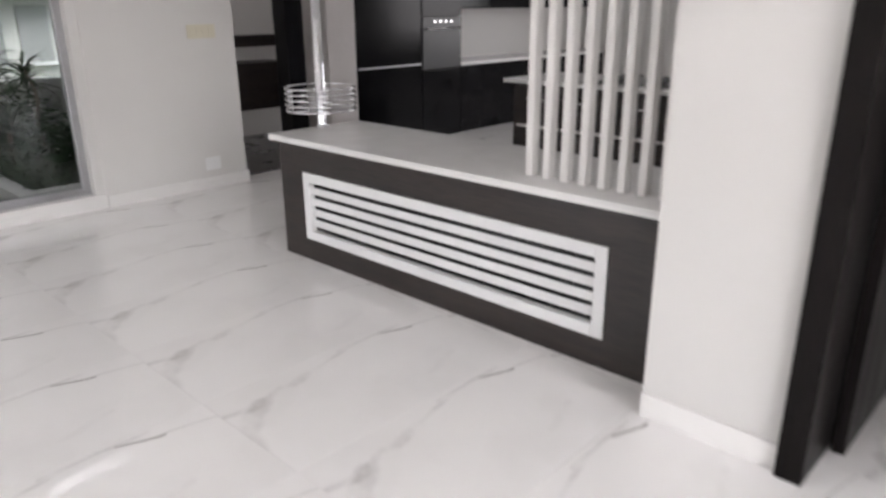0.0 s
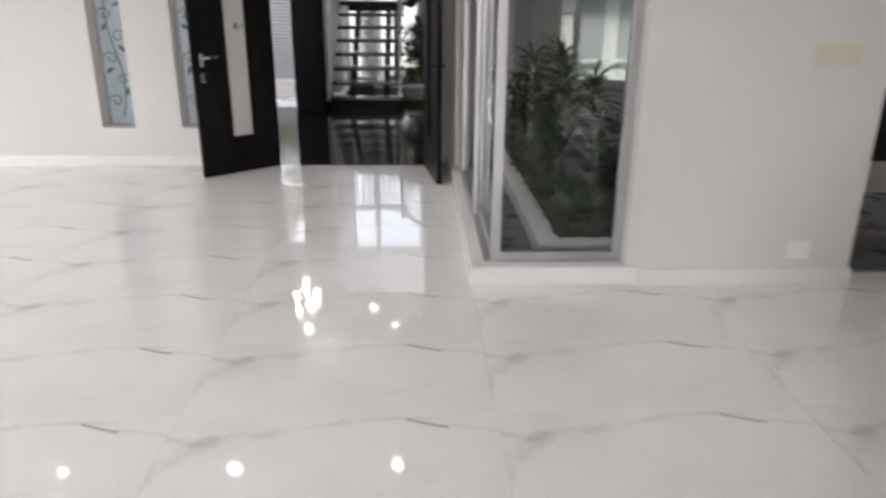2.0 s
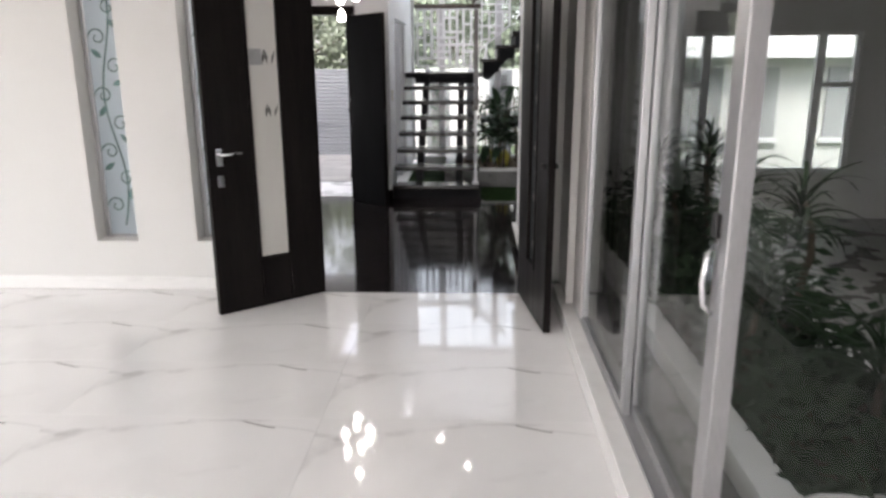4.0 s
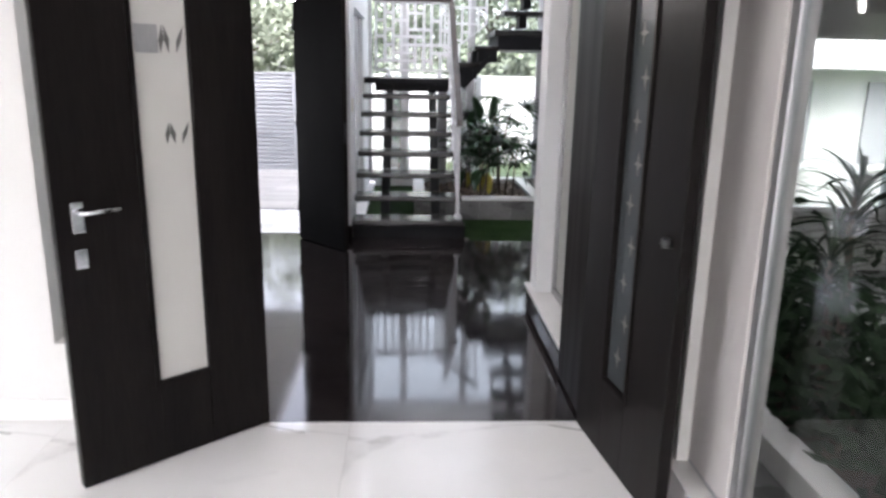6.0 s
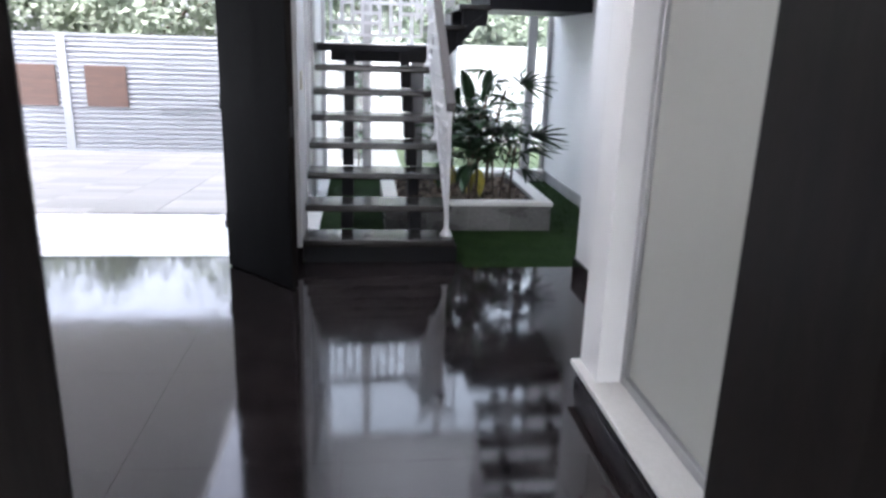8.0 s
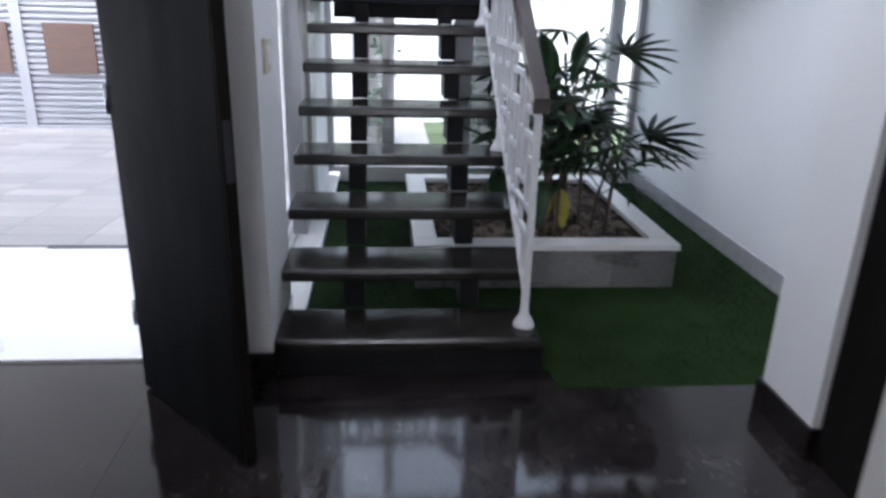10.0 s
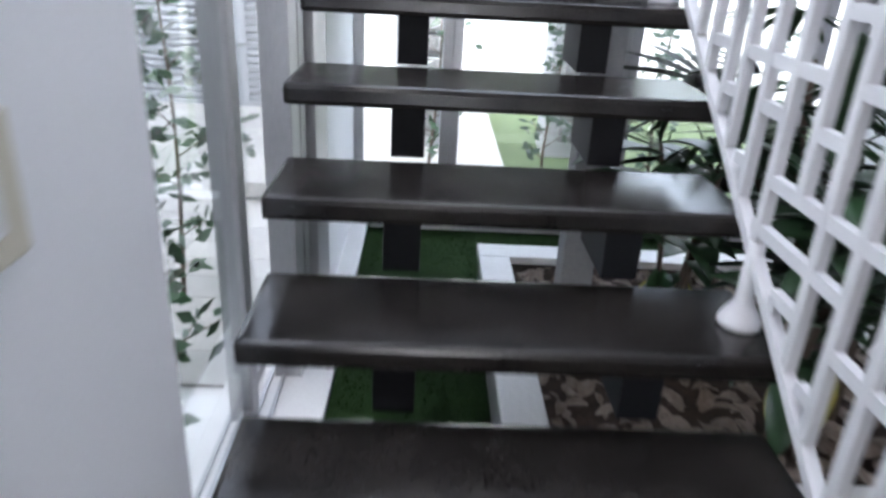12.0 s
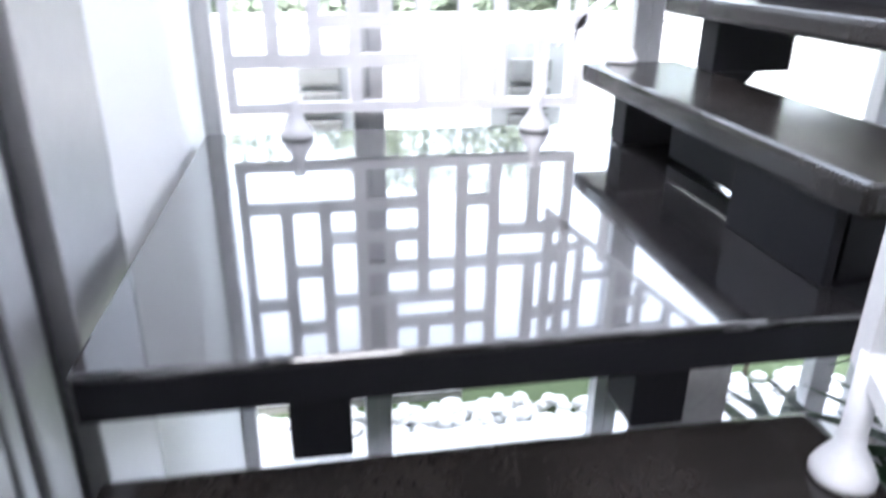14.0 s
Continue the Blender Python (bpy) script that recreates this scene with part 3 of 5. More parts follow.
structure("trim_stair_rails", boxes(*[(x, x + 0.012, 11.80, 13.6, 0.0005, 0.012) for x in (-1.34, -1.30, -1.26, -1.215)]), ALU, "grey aluminium sliding rails in the threshold", "track")
structure("trim_stair_kerb", B(-1.03, 1.48, 14.49, 14.62, -0.03, 0.10, bevel=0.005), KERB, "white stone kerb under the stair-hall glazing", "kerb")

# out-of-view opening, added so that skylight reaches the stair hall
window("window_stair_upper", "x", -1.20, [(11.79, 12.70), (12.70, 13.61)], 3.4, HALL, 0.05, 0.06, ALU, label="unseen high stair-hall window added to let in light")
structure("garden_paving", B(-2.0, -0.15, 15.35, 18.17, -0.2, -0.10), PAVE, "pale stone paving in the garden", "paving")
# narrow etched windows beside the entrance
def curl(cx, cz, r, turns, y, flip=1):
    pts = []
    for i in range(26):
        a = i / 25 * turns * math.tau
        q = r * (1 - 0.75 * i / 25)
        pts.append((cx + flip * q * math.cos(a), y, cz + q * math.sin(a)))
    return pts


for i, (a, b) in enumerate(WIN):
    ob = window("window_%d" % (i + 2), "y", 7.63, [(a, b)], 0.35, 2.5, 0.03, 0.04, ALU, FROST, "narrow frosted window etched with flowing leaves")
    rng = random.Random(4 + i)
    c = (a + b) / 2
    stem = bmesh.new()
    tube(stem, [(c + 0.05 * math.sin(z * 5.0), 7.618, 0.45 + z) for z in [k * 0.1 for k in range(20)]], 0.006, 6)
    part("etched_stem", stem, MOTIF, ob, "dark green etched stem", True)
    for k in range(9):
        z = 0.6 + k * 0.2
        cu = bmesh.new()
        tube(cu, curl(c + (0.05 if k % 2 else -0.05), z, 0.065, 1.15, 7.618, 1 if k % 2 else -1), 0.0055, 6)
        part("etched_curl", cu, MOTIF, ob, smooth=True)
        lf = bmesh.new()
        cx, cz, an = c + (0.07 if k % 2 == 0 else -0.07), z + 0.09, rng.uniform(0, 6)
        vs = [lf.verts.new((cx + math.cos(an) * u * 0.05 - math.sin(an) * w * 0.02, 7.6165, cz + math.sin(an) * u * 0.05 + math.cos(an) * w * 0.02)) for u, w in ((-1, 0), (-0.3, 1), (0.4, 0.8), (1, 0), (0.4, -0.8), (-0.3, -1))]
        lf.faces.new(vs)
        r = bmesh.ops.extrude_face_region(lf, geom=list(lf.faces))
        bmesh.ops.translate(lf, verts=[v for v in r["geom"] if isinstance(v, bmesh.types.BMVert)], vec=(0, 0.004, 0))
        part("etched_leaf", lf, MOTIF, ob)
    part("window_sill", B(a - 0.0, b + 0.0, 7.452, 7.60, 0.351, 0.366, bevel=0.003), PAINT, ob)

# ---- entrance door ----
fr = thing("door_frame", "dark stained wooden frame of the double entrance door", "door frame", kind="structure")
for n, r in (("jamb", (DX0, DX0 + 0.04, 7.43, 7.58, 0, DTOP)), ("jamb", (DX1 - 0.04, DX1 - 0.0005, 7.43, 7.95, 0, DTOP)), ("head", (DX0 + 0.041, DX1 - 0.041, 7.43, 7.58, DTOP - 0.05, DTOP))):
    part(n, B(*r, bevel=0.004), DOOR, fr)


def leaf(name, hinge, angle, width, hinge_left, label):
    """A door leaf with a glass strip: built along local x from the hinge, then turned."""
    ob = thing(name, label, "door", hinge[0], hinge[1], 0.006, group="entrance double door", kind="structure")
    h, t = 2.34, 0.045
    g0, g1, gz0, gz1 = width * 0.34, width * 0.60, 0.34, 2.12
    m = Matrix.Rotation(radians(angle), 4, "Z")

    def put(nm, bm, material, lab="", parent=ob, smooth=False):
        bmesh.ops.transform(bm, matrix=m, verts=bm.verts)
        me = finish(bm, nm, material, smooth)
        o = new(nm, me)
        o.parent = parent
        if lab:
            o["label"] = lab
        return o
    put("stile", B(0, g0, -t / 2, t / 2, 0, h, bevel=0.003), DOOR)
    put("stile", B(g1, width, -t / 2, t / 2, 0, h, bevel=0.003), DOOR)
    put("rail", B(g0 + 0.0005, g1 - 0.0005, -t / 2, t / 2, 0, gz0, bevel=0.003), DOOR)
    put("rail", B(g0 + 0.0005, g1 - 0.0005, -t / 2, t / 2, gz1, h, bevel=0.003), DOOR)
    pane = put("pane", B(g0, g1, -0.006, 0.006, gz0, gz1), MILK if hinge_left else ETCHED, "milky etched glass strip")
    for s in (-1, 1):
        y0, y1 = sorted((s * t / 2, s * (t / 2 + 0.008)))
        put("bead", boxes((g0 - 0.02, g0 - 0.001, y0, y1, gz0 - 0.02, gz1 + 0.02), (g1 + 0.001, g1 + 0.02, y0, y1, gz0 - 0.02, gz1 + 0.02), (g0 - 0.001, g1 + 0.001, y0, y1, gz0 - 0.02, gz0 - 0.001), (g0 - 0.001, g1 + 0.001, y0, y1, gz1 + 0.001, gz1 + 0.02), bevel=0.002), DOOR)
        if not hinge_left:
            for k in range(11):
                zz, xx = 0.46 + k * 0.155, (g0 + g1) / 2 + (0.02 if k % 2 else -0.02)
                star = bmesh.new()
                prism(star, [(xx - 0.035, zz), (xx - 0.007, zz + 0.008), (xx, zz + 0.045), (xx + 0.007, zz + 0.008), (xx + 0.035, zz), (xx + 0.007, zz - 0.008), (xx, zz - 0.045), (xx - 0.007, zz - 0.008)], "y", s * 0.007 - 0.001, s * 0.007 + 0.001)
                put("etched_star", star, MARK, "pale etched star", pane)
        for zz, tall in ((1.60, 0.10), (1.27, 0.08)) if hinge_left else ():
            for k, lean in ((-1.5, -0.3), (-0.5, 0.15), (0.6, -0.1)):
                x = (g0 + g1) / 2 + k * 0.028 - 0.02
                petal = bmesh.new()
                prism(petal, [(x, zz), (x + 0.010 + lean * 0.04, zz + tall * 0.45), (x + lean * 0.1, zz + tall), (x - 0.010 + lean * 0.04, zz + tall * 0.5)], "y", s * 0.0065 - 0.001, s * 0.0065 + 0.001)
                put("etched_mark", petal, MARK, "dark etched petal", pane)
        if hinge_left:
            put("etched_patch", B((g0 + g1) / 2 + 0.005, g1 - 0.012, s * 0.0062 - 0.0008, s * 0.0062 + 0.0008, 1.60, 1.70), ALU, "grey rubbed patch", pane)
        hx = width - 0.075
        if not hinge_left:
            put("knob", lathe(bmesh.new(), [(0.018, 1.0), (0.022, 1.01), (0.018, 1.03)], hx, s * (t / 2 + 0.012), 12), BLACK, "small dark knob", ob, True)
            continue
        hd = put("handle", boxes((hx - 0.022, hx + 0.022, *sorted((s * t / 2, s * (t / 2 + 0.008))), 0.98, 1.09), bevel=0.004), CHROME, "chrome lever handle")
        put("lever", tube(bmesh.new(), [(hx, s * (t / 2 + 0.006), 1.055), (hx, s * (t / 2 + 0.05), 1.055), (hx - 0.03, s * (t / 2 + 0.056), 1.055), (hx - 0.13, s * (t / 2 + 0.052), 1.06)], 0.009, 8), CHROME, "", hd, True)
        put("escutcheon", B(hx - 0.022, hx + 0.022, *sorted((s * t / 2, s * (t / 2 + 0.007))), 0.85, 0.92, bevel=0.003), CHROME)
    return ob


leaf("door_1", (-1.18, 7.432), 221.6, 0.79, True, "open dark wooden entrance door leaf with a milky glass strip")
leaf("door_2", (0.255, 7.405), 277.5, 0.78, False, "open dark wooden entrance door leaf folded back at the wall")

# dark doorway beside the pillar
dj = thing("door_frame", "dark wooden frame of the inner doorway", "door frame", kind="structure")
part("jamb", B(1.53, 1.95, -0.80, -0.712, 0, 2.15, bevel=0.004), DOOR, dj)
part("jamb", B(1.515, 1.78, -1.70, -1.621, 0, 2.15, bevel=0.004), DOOR, dj)
part("head", B(1.515, 1.78, -1.62, -0.801, 2.07, 2.149, bevel=0.004), DOOR, dj)
d3 = thing("door_3", "dark wooden inner door standing open with a glass strip", "door", 1.80, -0.83, 0, kind="structure")
part("panel", B(1.80, 2.60, -0.855, -0.812, 0.006, 2.06, bevel=0.003), DOOR, d3)
part("handle", tube(bmesh.new(), [(2.52, -0.856, 1.0), (2.52, -0.90, 1.0), (2.40, -0.905, 1.0)], 0.009), CHROME, d3, "chrome lever handle", True)
# dark side door of the porch
d4 = thing("door_4", "closed dark wooden side door above a white step", "door", 0.84, 9.93, 0, kind="structure")
part("panel", B(0.825, 0.87, 9.26, 10.59, -0.018, 2.945, bevel=0.004), DOOR, d4)
part("step", B(0.806, 0.8245, 9.26, 9.98, -0.018, 0.12, bevel=0.004), KERB, d4, "white stone step")

# ---- column and driveway ----
fd = thing("door_frame", "dark stained wooden frame of the driveway doorway", "door frame", kind="structure")
part("head", B(-3.10, -1.50, 11.19, 11.37, 2.17, 2.27, bevel=0.004), DOOR, fd)
part("jamb", B(-1.585, -1.525, 11.19, 11.37, -0.02, 2.169, bevel=0.004), DOOR, fd)
part("jamb", B(-3.10, -3.04, 11.19, 11.37, -0.02, 2.169, bevel=0.004), DOOR, fd)
d5 = thing("door_5", "dark grey-stained driveway door standing open into the porch", "door", -1.585, 11.18, -0.012, kind="structure")
D5 = Matrix.Translation((-1.585, 11.18, 0)) @ Matrix.Rotation(radians(-47.5), 4, "Z")


def on_leaf(nm, bm, material, lab="", smooth=False):
    bmesh.ops.transform(bm, matrix=D5, verts=bm.verts)
    return part(nm, bm, material, d5, lab, smooth)


on_leaf("panel", B(0.006, 0.715, -0.022, 0.022, -0.012, 2.155, bevel=0.003), LEAFWOOD)
on_leaf("edge_strip", B(0.7155, 0.722, -0.02, 0.02, -0.012, 2.155, bevel=0.001), DOOR)
on_leaf("lock_plate", B(0.7222, 0.7245, -0.012, 0.012, 0.94, 1.12, bevel=0.0005), ALUDARK, "dark steel lock plate on the door edge")
for z in (0.25, 1.05, 1.9):
    on_leaf("hinge", tube(bmesh.new(), [(0.0, -0.026, z), (0.0, -0.026, z + 0.1)], 0.007, 8), CHROME, "steel hinge", True)
structure("kerb_driveway", B(-7, -1.60, 11.361, 11.40, -0.14, -0.021, bevel=0.004), GRANITE, "dark stone edge of the porch", "kerb")
structure("driveway_bed", B(-16, -1.42, 11.401, 13.069, -0.3, -0.112), GROUT, "pale bed of the driveway apron", "driveway")
slope_bed = B(-16, -1.42, 0.0, 6.2, -0.2, -0.014)
bmesh.ops.translate(slope_bed, verts=slope_bed.verts, vec=(1.42, 0, 0))
dv = structure("driveway", slope_bed, GROUT, "driveway bed falling gently towards the gate", "driveway")
dv.matrix_world = Matrix.Translation((-1.42, 13.07, -0.098)) @ Matrix.Rotation(-math.atan(0.34 / 5.93), 4, "X")
structure("drain", B(-2.78, -2.0, 13.0, 13.068, -0.112, -0.0975), ALUDARK, "dark slot drain across the driveway", "drain")
structure("wall_boundary_back", boxes((-2.2, 14, 18.2, 18.4, -0.62, 1.45), (-2.2, 14, 18.18, 18.42, 1.45, 1.50)), PAINT, "white rendered garden boundary wall", "wall")

structure("carport_roof", boxes((-8.5, -2.3, 11.361, 17.4, TOP + 0.002, TOP + 0.16), (-8.5, -2.3, 17.26, 17.4, TOP - 0.12, TOP + 0.001)), CEIL, "flat white roof slab over the driveway", "roof")

# ---- staircase ----
RISE, RUN, Z1, Y1 = 0.191, 0.282, 0.151, 11.20
XL, XR = -1.10, -0.017


def ty(k):
    return Y1 + RUN * (k - 1)


def tz(k):
    return Z1 + RISE * (k - 1)


st = thing("staircase", "black granite open-riser staircase on two dark steel spines", "staircase", -0.55, 12.2, -0.03)


def tread_bm(x0, x1, y0, y1, ztop, th=0.055):
    """A slab with a rounded nose."""
    return B(x0, x1, y0, y1, ztop - th, ztop, bevel=0.014)


for k in range(1, 8):
    part("tread", tread_bm(XL + 0.002, XR, ty(k), ty(k) + 0.315, tz(k)), TREAD, st)
for x0, x1 in ((-0.835, -0.748), (-0.322, -0.235)):
    for k in range(1, 8):
        lo = -0.03 if k == 1 else tz(k - 1)
        part("spine", B(x0, x1, ty(k) + 0.055, ty(k) + 0.30, lo + (0.0005 if k > 1 else 0), tz(k) - 0.0555, bevel=0.004), SPINE, st)
    part("spine", B(x0, x1, ty(8) + 0.03, ty(8) + 0.13, tz(7) + 0.0005, tz(8) - 0.0758, bevel=0.004), SPINE, st)
part("plinth_step", B(XL + 0.01, XR + 0.02, ty(1) + 0.04, ty(1) + 0.30, -0.03, tz(1) - 0.056), SPINE, st, "black base under the lowest step")
LZ, LY0, LY1 = tz(8), ty(8), 14.43
part("landing_slab", B(XL + 0.002, 0.02, LY0, LY1, LZ - 0.014, LZ, bevel=0.005), POLISHED, st)
part("landing_edge", B(XL + 0.004, 0.018, LY0 + 0.002, LY1 - 0.002, LZ - 0.075, LZ - 0.0145, bevel=0.004), SPINE, st)
part("landing_beam", B(-0.97, -0.03, LY0 + 0.14, LY1 - 0.05, LZ - 0.165, LZ - 0.0755, bevel=0.005), SPINE, st)
# turning steps and the second landing
for j, x0 in enumerate((-0.012, 0.22)):
    part("tread", tread_bm(x0, x0 + 0.30, LY0 + 0.02, LY1 - 0.05, LZ + RISE * (j + 1)), TREAD, st)
    for y0 in (LY0 + 0.10, LY1 - 0.28):
        part("spine", B(x0 + 0.05, x0 + 0.28, y0, y0 + 0.09, LZ + RISE * j + 0.0005, LZ + RISE * (j + 1) - 0.0555, bevel=0.004), SPINE, st)
part("riser", B(-0.002, 0.018, LY0 + 0.085, 13.545, LZ + 0.0005, LZ + RISE - 0.0555, bevel=0.003), SPINE, st)
bay = bmesh.new()
prism(bay, [(13.55, LZ + 0.125), (13.70, LZ + 0.01), (14.0, LZ + 0.01), (14.0, LZ + RISE - 0.057), (13.55, LZ + RISE - 0.057)], "x", 0.10, 0.12)
part("riser", bay, SPINE, st, "recessed dark riser with a three-cornered gap")
part("landing_edge", B(0.021, 0.205, 13.3, LY1 - 0.05, LZ - 0.014, LZ - 0.001, bevel=0.003), POLISHED, st)
slope = bmesh.new()
prism(slope, [(0.025, LZ - 0.09), (0.12, LZ - 0.12), (0.50, LZ + 0.30), (0.50, LZ + 2 * RISE - 0.06), (0.22, LZ + RISE - 0.06), (0.21, LZ + 0.02), (0.025, LZ + 0.0)], "y", LY0 + 0.085, LY0 + 0.185)
part("stringer", slope, SPINE, st)
slope = bmesh.new()
prism(slope, [(0.025, LZ - 0.06), (0.14, LZ - 0.12), (0.50, LZ + 0.30), (0.50, LZ + 2 * RISE - 0.06), (0.22, LZ + RISE - 0.06)], "y", LY1 - 0.27, LY1 - 0.17)
part("stringer", slope, SPINE, st)
L2 = LZ + 3 * RISE
part("landing_slab", B(0.455, 1.498, LY0 + 0.02, LY1 - 0.02, L2 - 0.075, L2, bevel=0.014), TREAD, st)
part("landing_beam", B(0.50, 1.498, LY0 + 0.04, LY1 - 0.06, L2 - 0.23, L2 - 0.0755, bevel=0.005), SPINE, st)
for k in range(1, 8):
    y1 = LY0 + 0.05 - RUN * (k - 1)
    part("tread", tread_bm(0.52, 1.497, y1 - 0.315, y1, L2 + RISE * k), TREAD, st)
    for x0 in (0.70, 1.24):
        part("spine", B(x0, x0 + 0.085, y1 - 0.30, y1 - 0.055, L2 + RISE * (k - 1) + 0.0005, L2 + RISE * k - 0.0555, bevel=0.004), SPINE, st)

# ---- railings ----


def lattice(rng, length, height, slope_z, s=0.026, cell=0.108):
    """Bars between interlocked wide and tall rectangles, in a panel that climbs slope_z for each metre.
    Rows: upright or not, u0 u1, and heights over the panel's foot line at its start."""
    nu, nz = max(2, round(length / cell)), round((height + slope_z * length) / cell)
    du, dz = length / nu, (height + slope_z * length) / nz
    us = [i * du + (rng.uniform(-0.16, 0.16) * du if 0 < i < nu else 0) for i in range(nu + 1)]
    zs = [k * dz + (rng.uniform(-0.16, 0.16) * dz if 0 < k < nz else 0) for k in range(nz + 1)]
    owner = {}
    for k in range(nz):
        for i in range(nu):
            if (i, k) in owner:
                continue
            w, h = rng.choice(((2, 1), (3, 1), (2, 1), (1, 2), (1, 3), (1, 2), (1, 1)))
            cells = [(i + a, k + b) for a in range(w) for b in range(h)]
            if any(c in owner or c[0] >= nu or c[1] >= nz for c in cells):
                cells = [(i, k)] + ([(i, k + 1)] if k + 1 < nz and (i, k + 1) not in owner else [])
            for c in cells:
                owner[c] = (i, k)
    rows = []
    for i in range(1, nu):
        k = 0
        while k < nz:
            n = 0
            while k + n < nz and owner[i - 1, k + n] != owner[i, k + n]:
                n += 1
            if n:
                lo, hi = max(zs[k], slope_z * us[i]), min(zs[k + n], slope_z * us[i] + height)
                if hi - lo > 0.02:
                    rows.append((True, us[i] - s / 2, us[i] + s / 2, lo, hi))
            k += n + 1
    for k in range(1, nz):
        i = 0
        while i < nu:
            n = 0
            while i + n < nu and owner[i + n, k - 1] != owner[i + n, k]:
                n += 1
            if n:
                lo, hi = us[i], us[i + n]
                if slope_z > 0:
                    lo, hi = max(lo, (zs[k] - height + s) / slope_z), min(hi, (zs[k] - s) / slope_z)
                if hi - lo > 0.02:
                    rows.append((False, lo, hi, zs[k] - s / 2, zs[k] + s / 2))
            i += n + 1
    return rows


def railing(name, p, d, length, slope_z, height, lift, seed, label, posts, handrail=True, thick=0.02, width=0.026):
    """A lattice panel that starts at p, runs along the level way d and climbs slope_z for each metre."""
    ob = thing(name, label, "railing", *p)
    d = Vector(d).normalized()
    side = Vector((-d.y, d.x, 0))
    rng = random.Random(seed)

    def bar(u0, u1, v0, v1, t=thick, climb=slope_z):
        bm = bmesh.new()
        cs = []
        for w in (-t / 2, t / 2):
            for u, v in ((u0, v0), (u1, v0), (u1, v1), (u0, v1)):
                cs.append(bm.verts.new(Vector(p) + d * u + side * w + Vector((0, 0, lift + v + climb * u))))
        for f in ((3, 2, 1, 0), (4, 5, 6, 7), (0, 1, 5, 4), (1, 2, 6, 5), (2, 3, 7, 6), (3, 0, 4, 7)):
            bm.faces.new([cs[i] for i in f])
        bmesh.ops.recalc_face_normals(bm, faces=bm.faces)
        return bm
    s = 0.028
    part("rail", bar(0, length, 0, s, 0.026), RAILPAINT, ob)
    part("rail", bar(0, length, height - s, height, 0.026), RAILPAINT, ob)
    part("stile", bar(0, s, s, height - s, 0.026), RAILPAINT, ob)
    part("stile", bar(length - s, length, s, height - s, 0.026), RAILPAINT, ob)
    for upright, u0, u1, v0, v1 in lattice(rng, length - 2 * s, height - 2 * s, slope_z, width):
        part("bar", bar(u0 + s, u1 + s, v0 + s + slope_z * s, v1 + s + slope_z * s, thick + (0.002 if upright else -0.001), 0.0), RAILPAINT, ob)
    if handrail:
        part("handrail", bar(-0.03, length + 0.03, height + 0.004, height + 0.062, 0.062), RAILWOOD, ob, "brown wooden handrail")
    for u, foot in posts:
        q = Vector(p) + d * u
        bm = bmesh.new()
        lathe(bm, [(0.045, foot + 0.001), (0.045, foot + 0.012), (0.036, foot + 0.03), (0.021, foot + 0.055), (0.018, foot + 0.08), (0.018, p[2] + lift + slope_z * u + 0.04)], q.x, q.y, 18)
        part("post", bm, RAILPAINT, ob, "white post with a flared foot", True)
    return ob


railing("stair_railing", (XR - 0.052, Y1 + 0.10, 0.0), (0, 1, 0), 1.78, RISE / RUN, 0.80, 0.27, 11, "white metal lattice stair railing with a wooden handrail", [(0.02, tz(1)), (0.89, tz(4)), (1.755, tz(7))])
railing("landing_railing", (-1.02, LY1 - 0.07, LZ), (1, 0, 0), 1.0, 0.0, 0.90, 0.07, 12, "white metal lattice railing along the back of the landing", [(0.18, LZ), (0.87, LZ)], width=0.036)
railing("turn_railing", (-0.10, LY1 - 0.07, LZ), (1, 0, 0), 0.58, RISE / 0.24, 0.80, 0.24, 13, "white metal lattice railing of the turning steps", [(0.20, LZ + RISE - 0.001)])
railing("upper_railing", (0.56, LY0 - 0.02, L2), (0, -1, 0), 1.9, RISE / RUN, 0.72, 0.35, 14, "white metal lattice railing of the upper flight", [(0.10, L2 + RISE)])
sw = thing("light_switch", "cream plastic light switch on the white stair wall", "light switch", -1.1, 11.40, 1.2)
part("plate", B(-1.0995, -1.088, 11.335, 11.465, 1.175, 1.30, bevel=0.004), PLASTIC, sw)
part("rocker", B(-1.0878, -1.082, 11.375, 11.425, 1.205, 1.27, bevel=0.002), WHITEPAINT, sw, "white rocker")

# ---- planter in the hall ----
PX0, PX1, PY0, PY1, PZ = -0.50, 0.953, 12.148, 13.74, 0.222
pl = thing("planter", "raised planting bed with white kerb and grey stone sides", "planter", 0.22, 12.9, -0.03)
for r in ((PX0, PX1, PY0, PY0 + 0.13), (PX0, PX1, PY1 - 0.13, PY1), (PX0, PX0 + 0.13, PY0 + 0.1305, PY1 - 0.1305), (PX1 - 0.13, PX1, PY0 + 0.1305, PY1 - 0.1305)):
    part("kerb", B(*r, PZ - 0.035, PZ, bevel=0.005), KERB, pl, "white stone kerb")
part("soil", B(PX0 + 0.05, PX1 - 0.05, PY0 + 0.05, PY1 - 0.05, -0.03, PZ - 0.07), SOIL, pl, "dry brown soil")
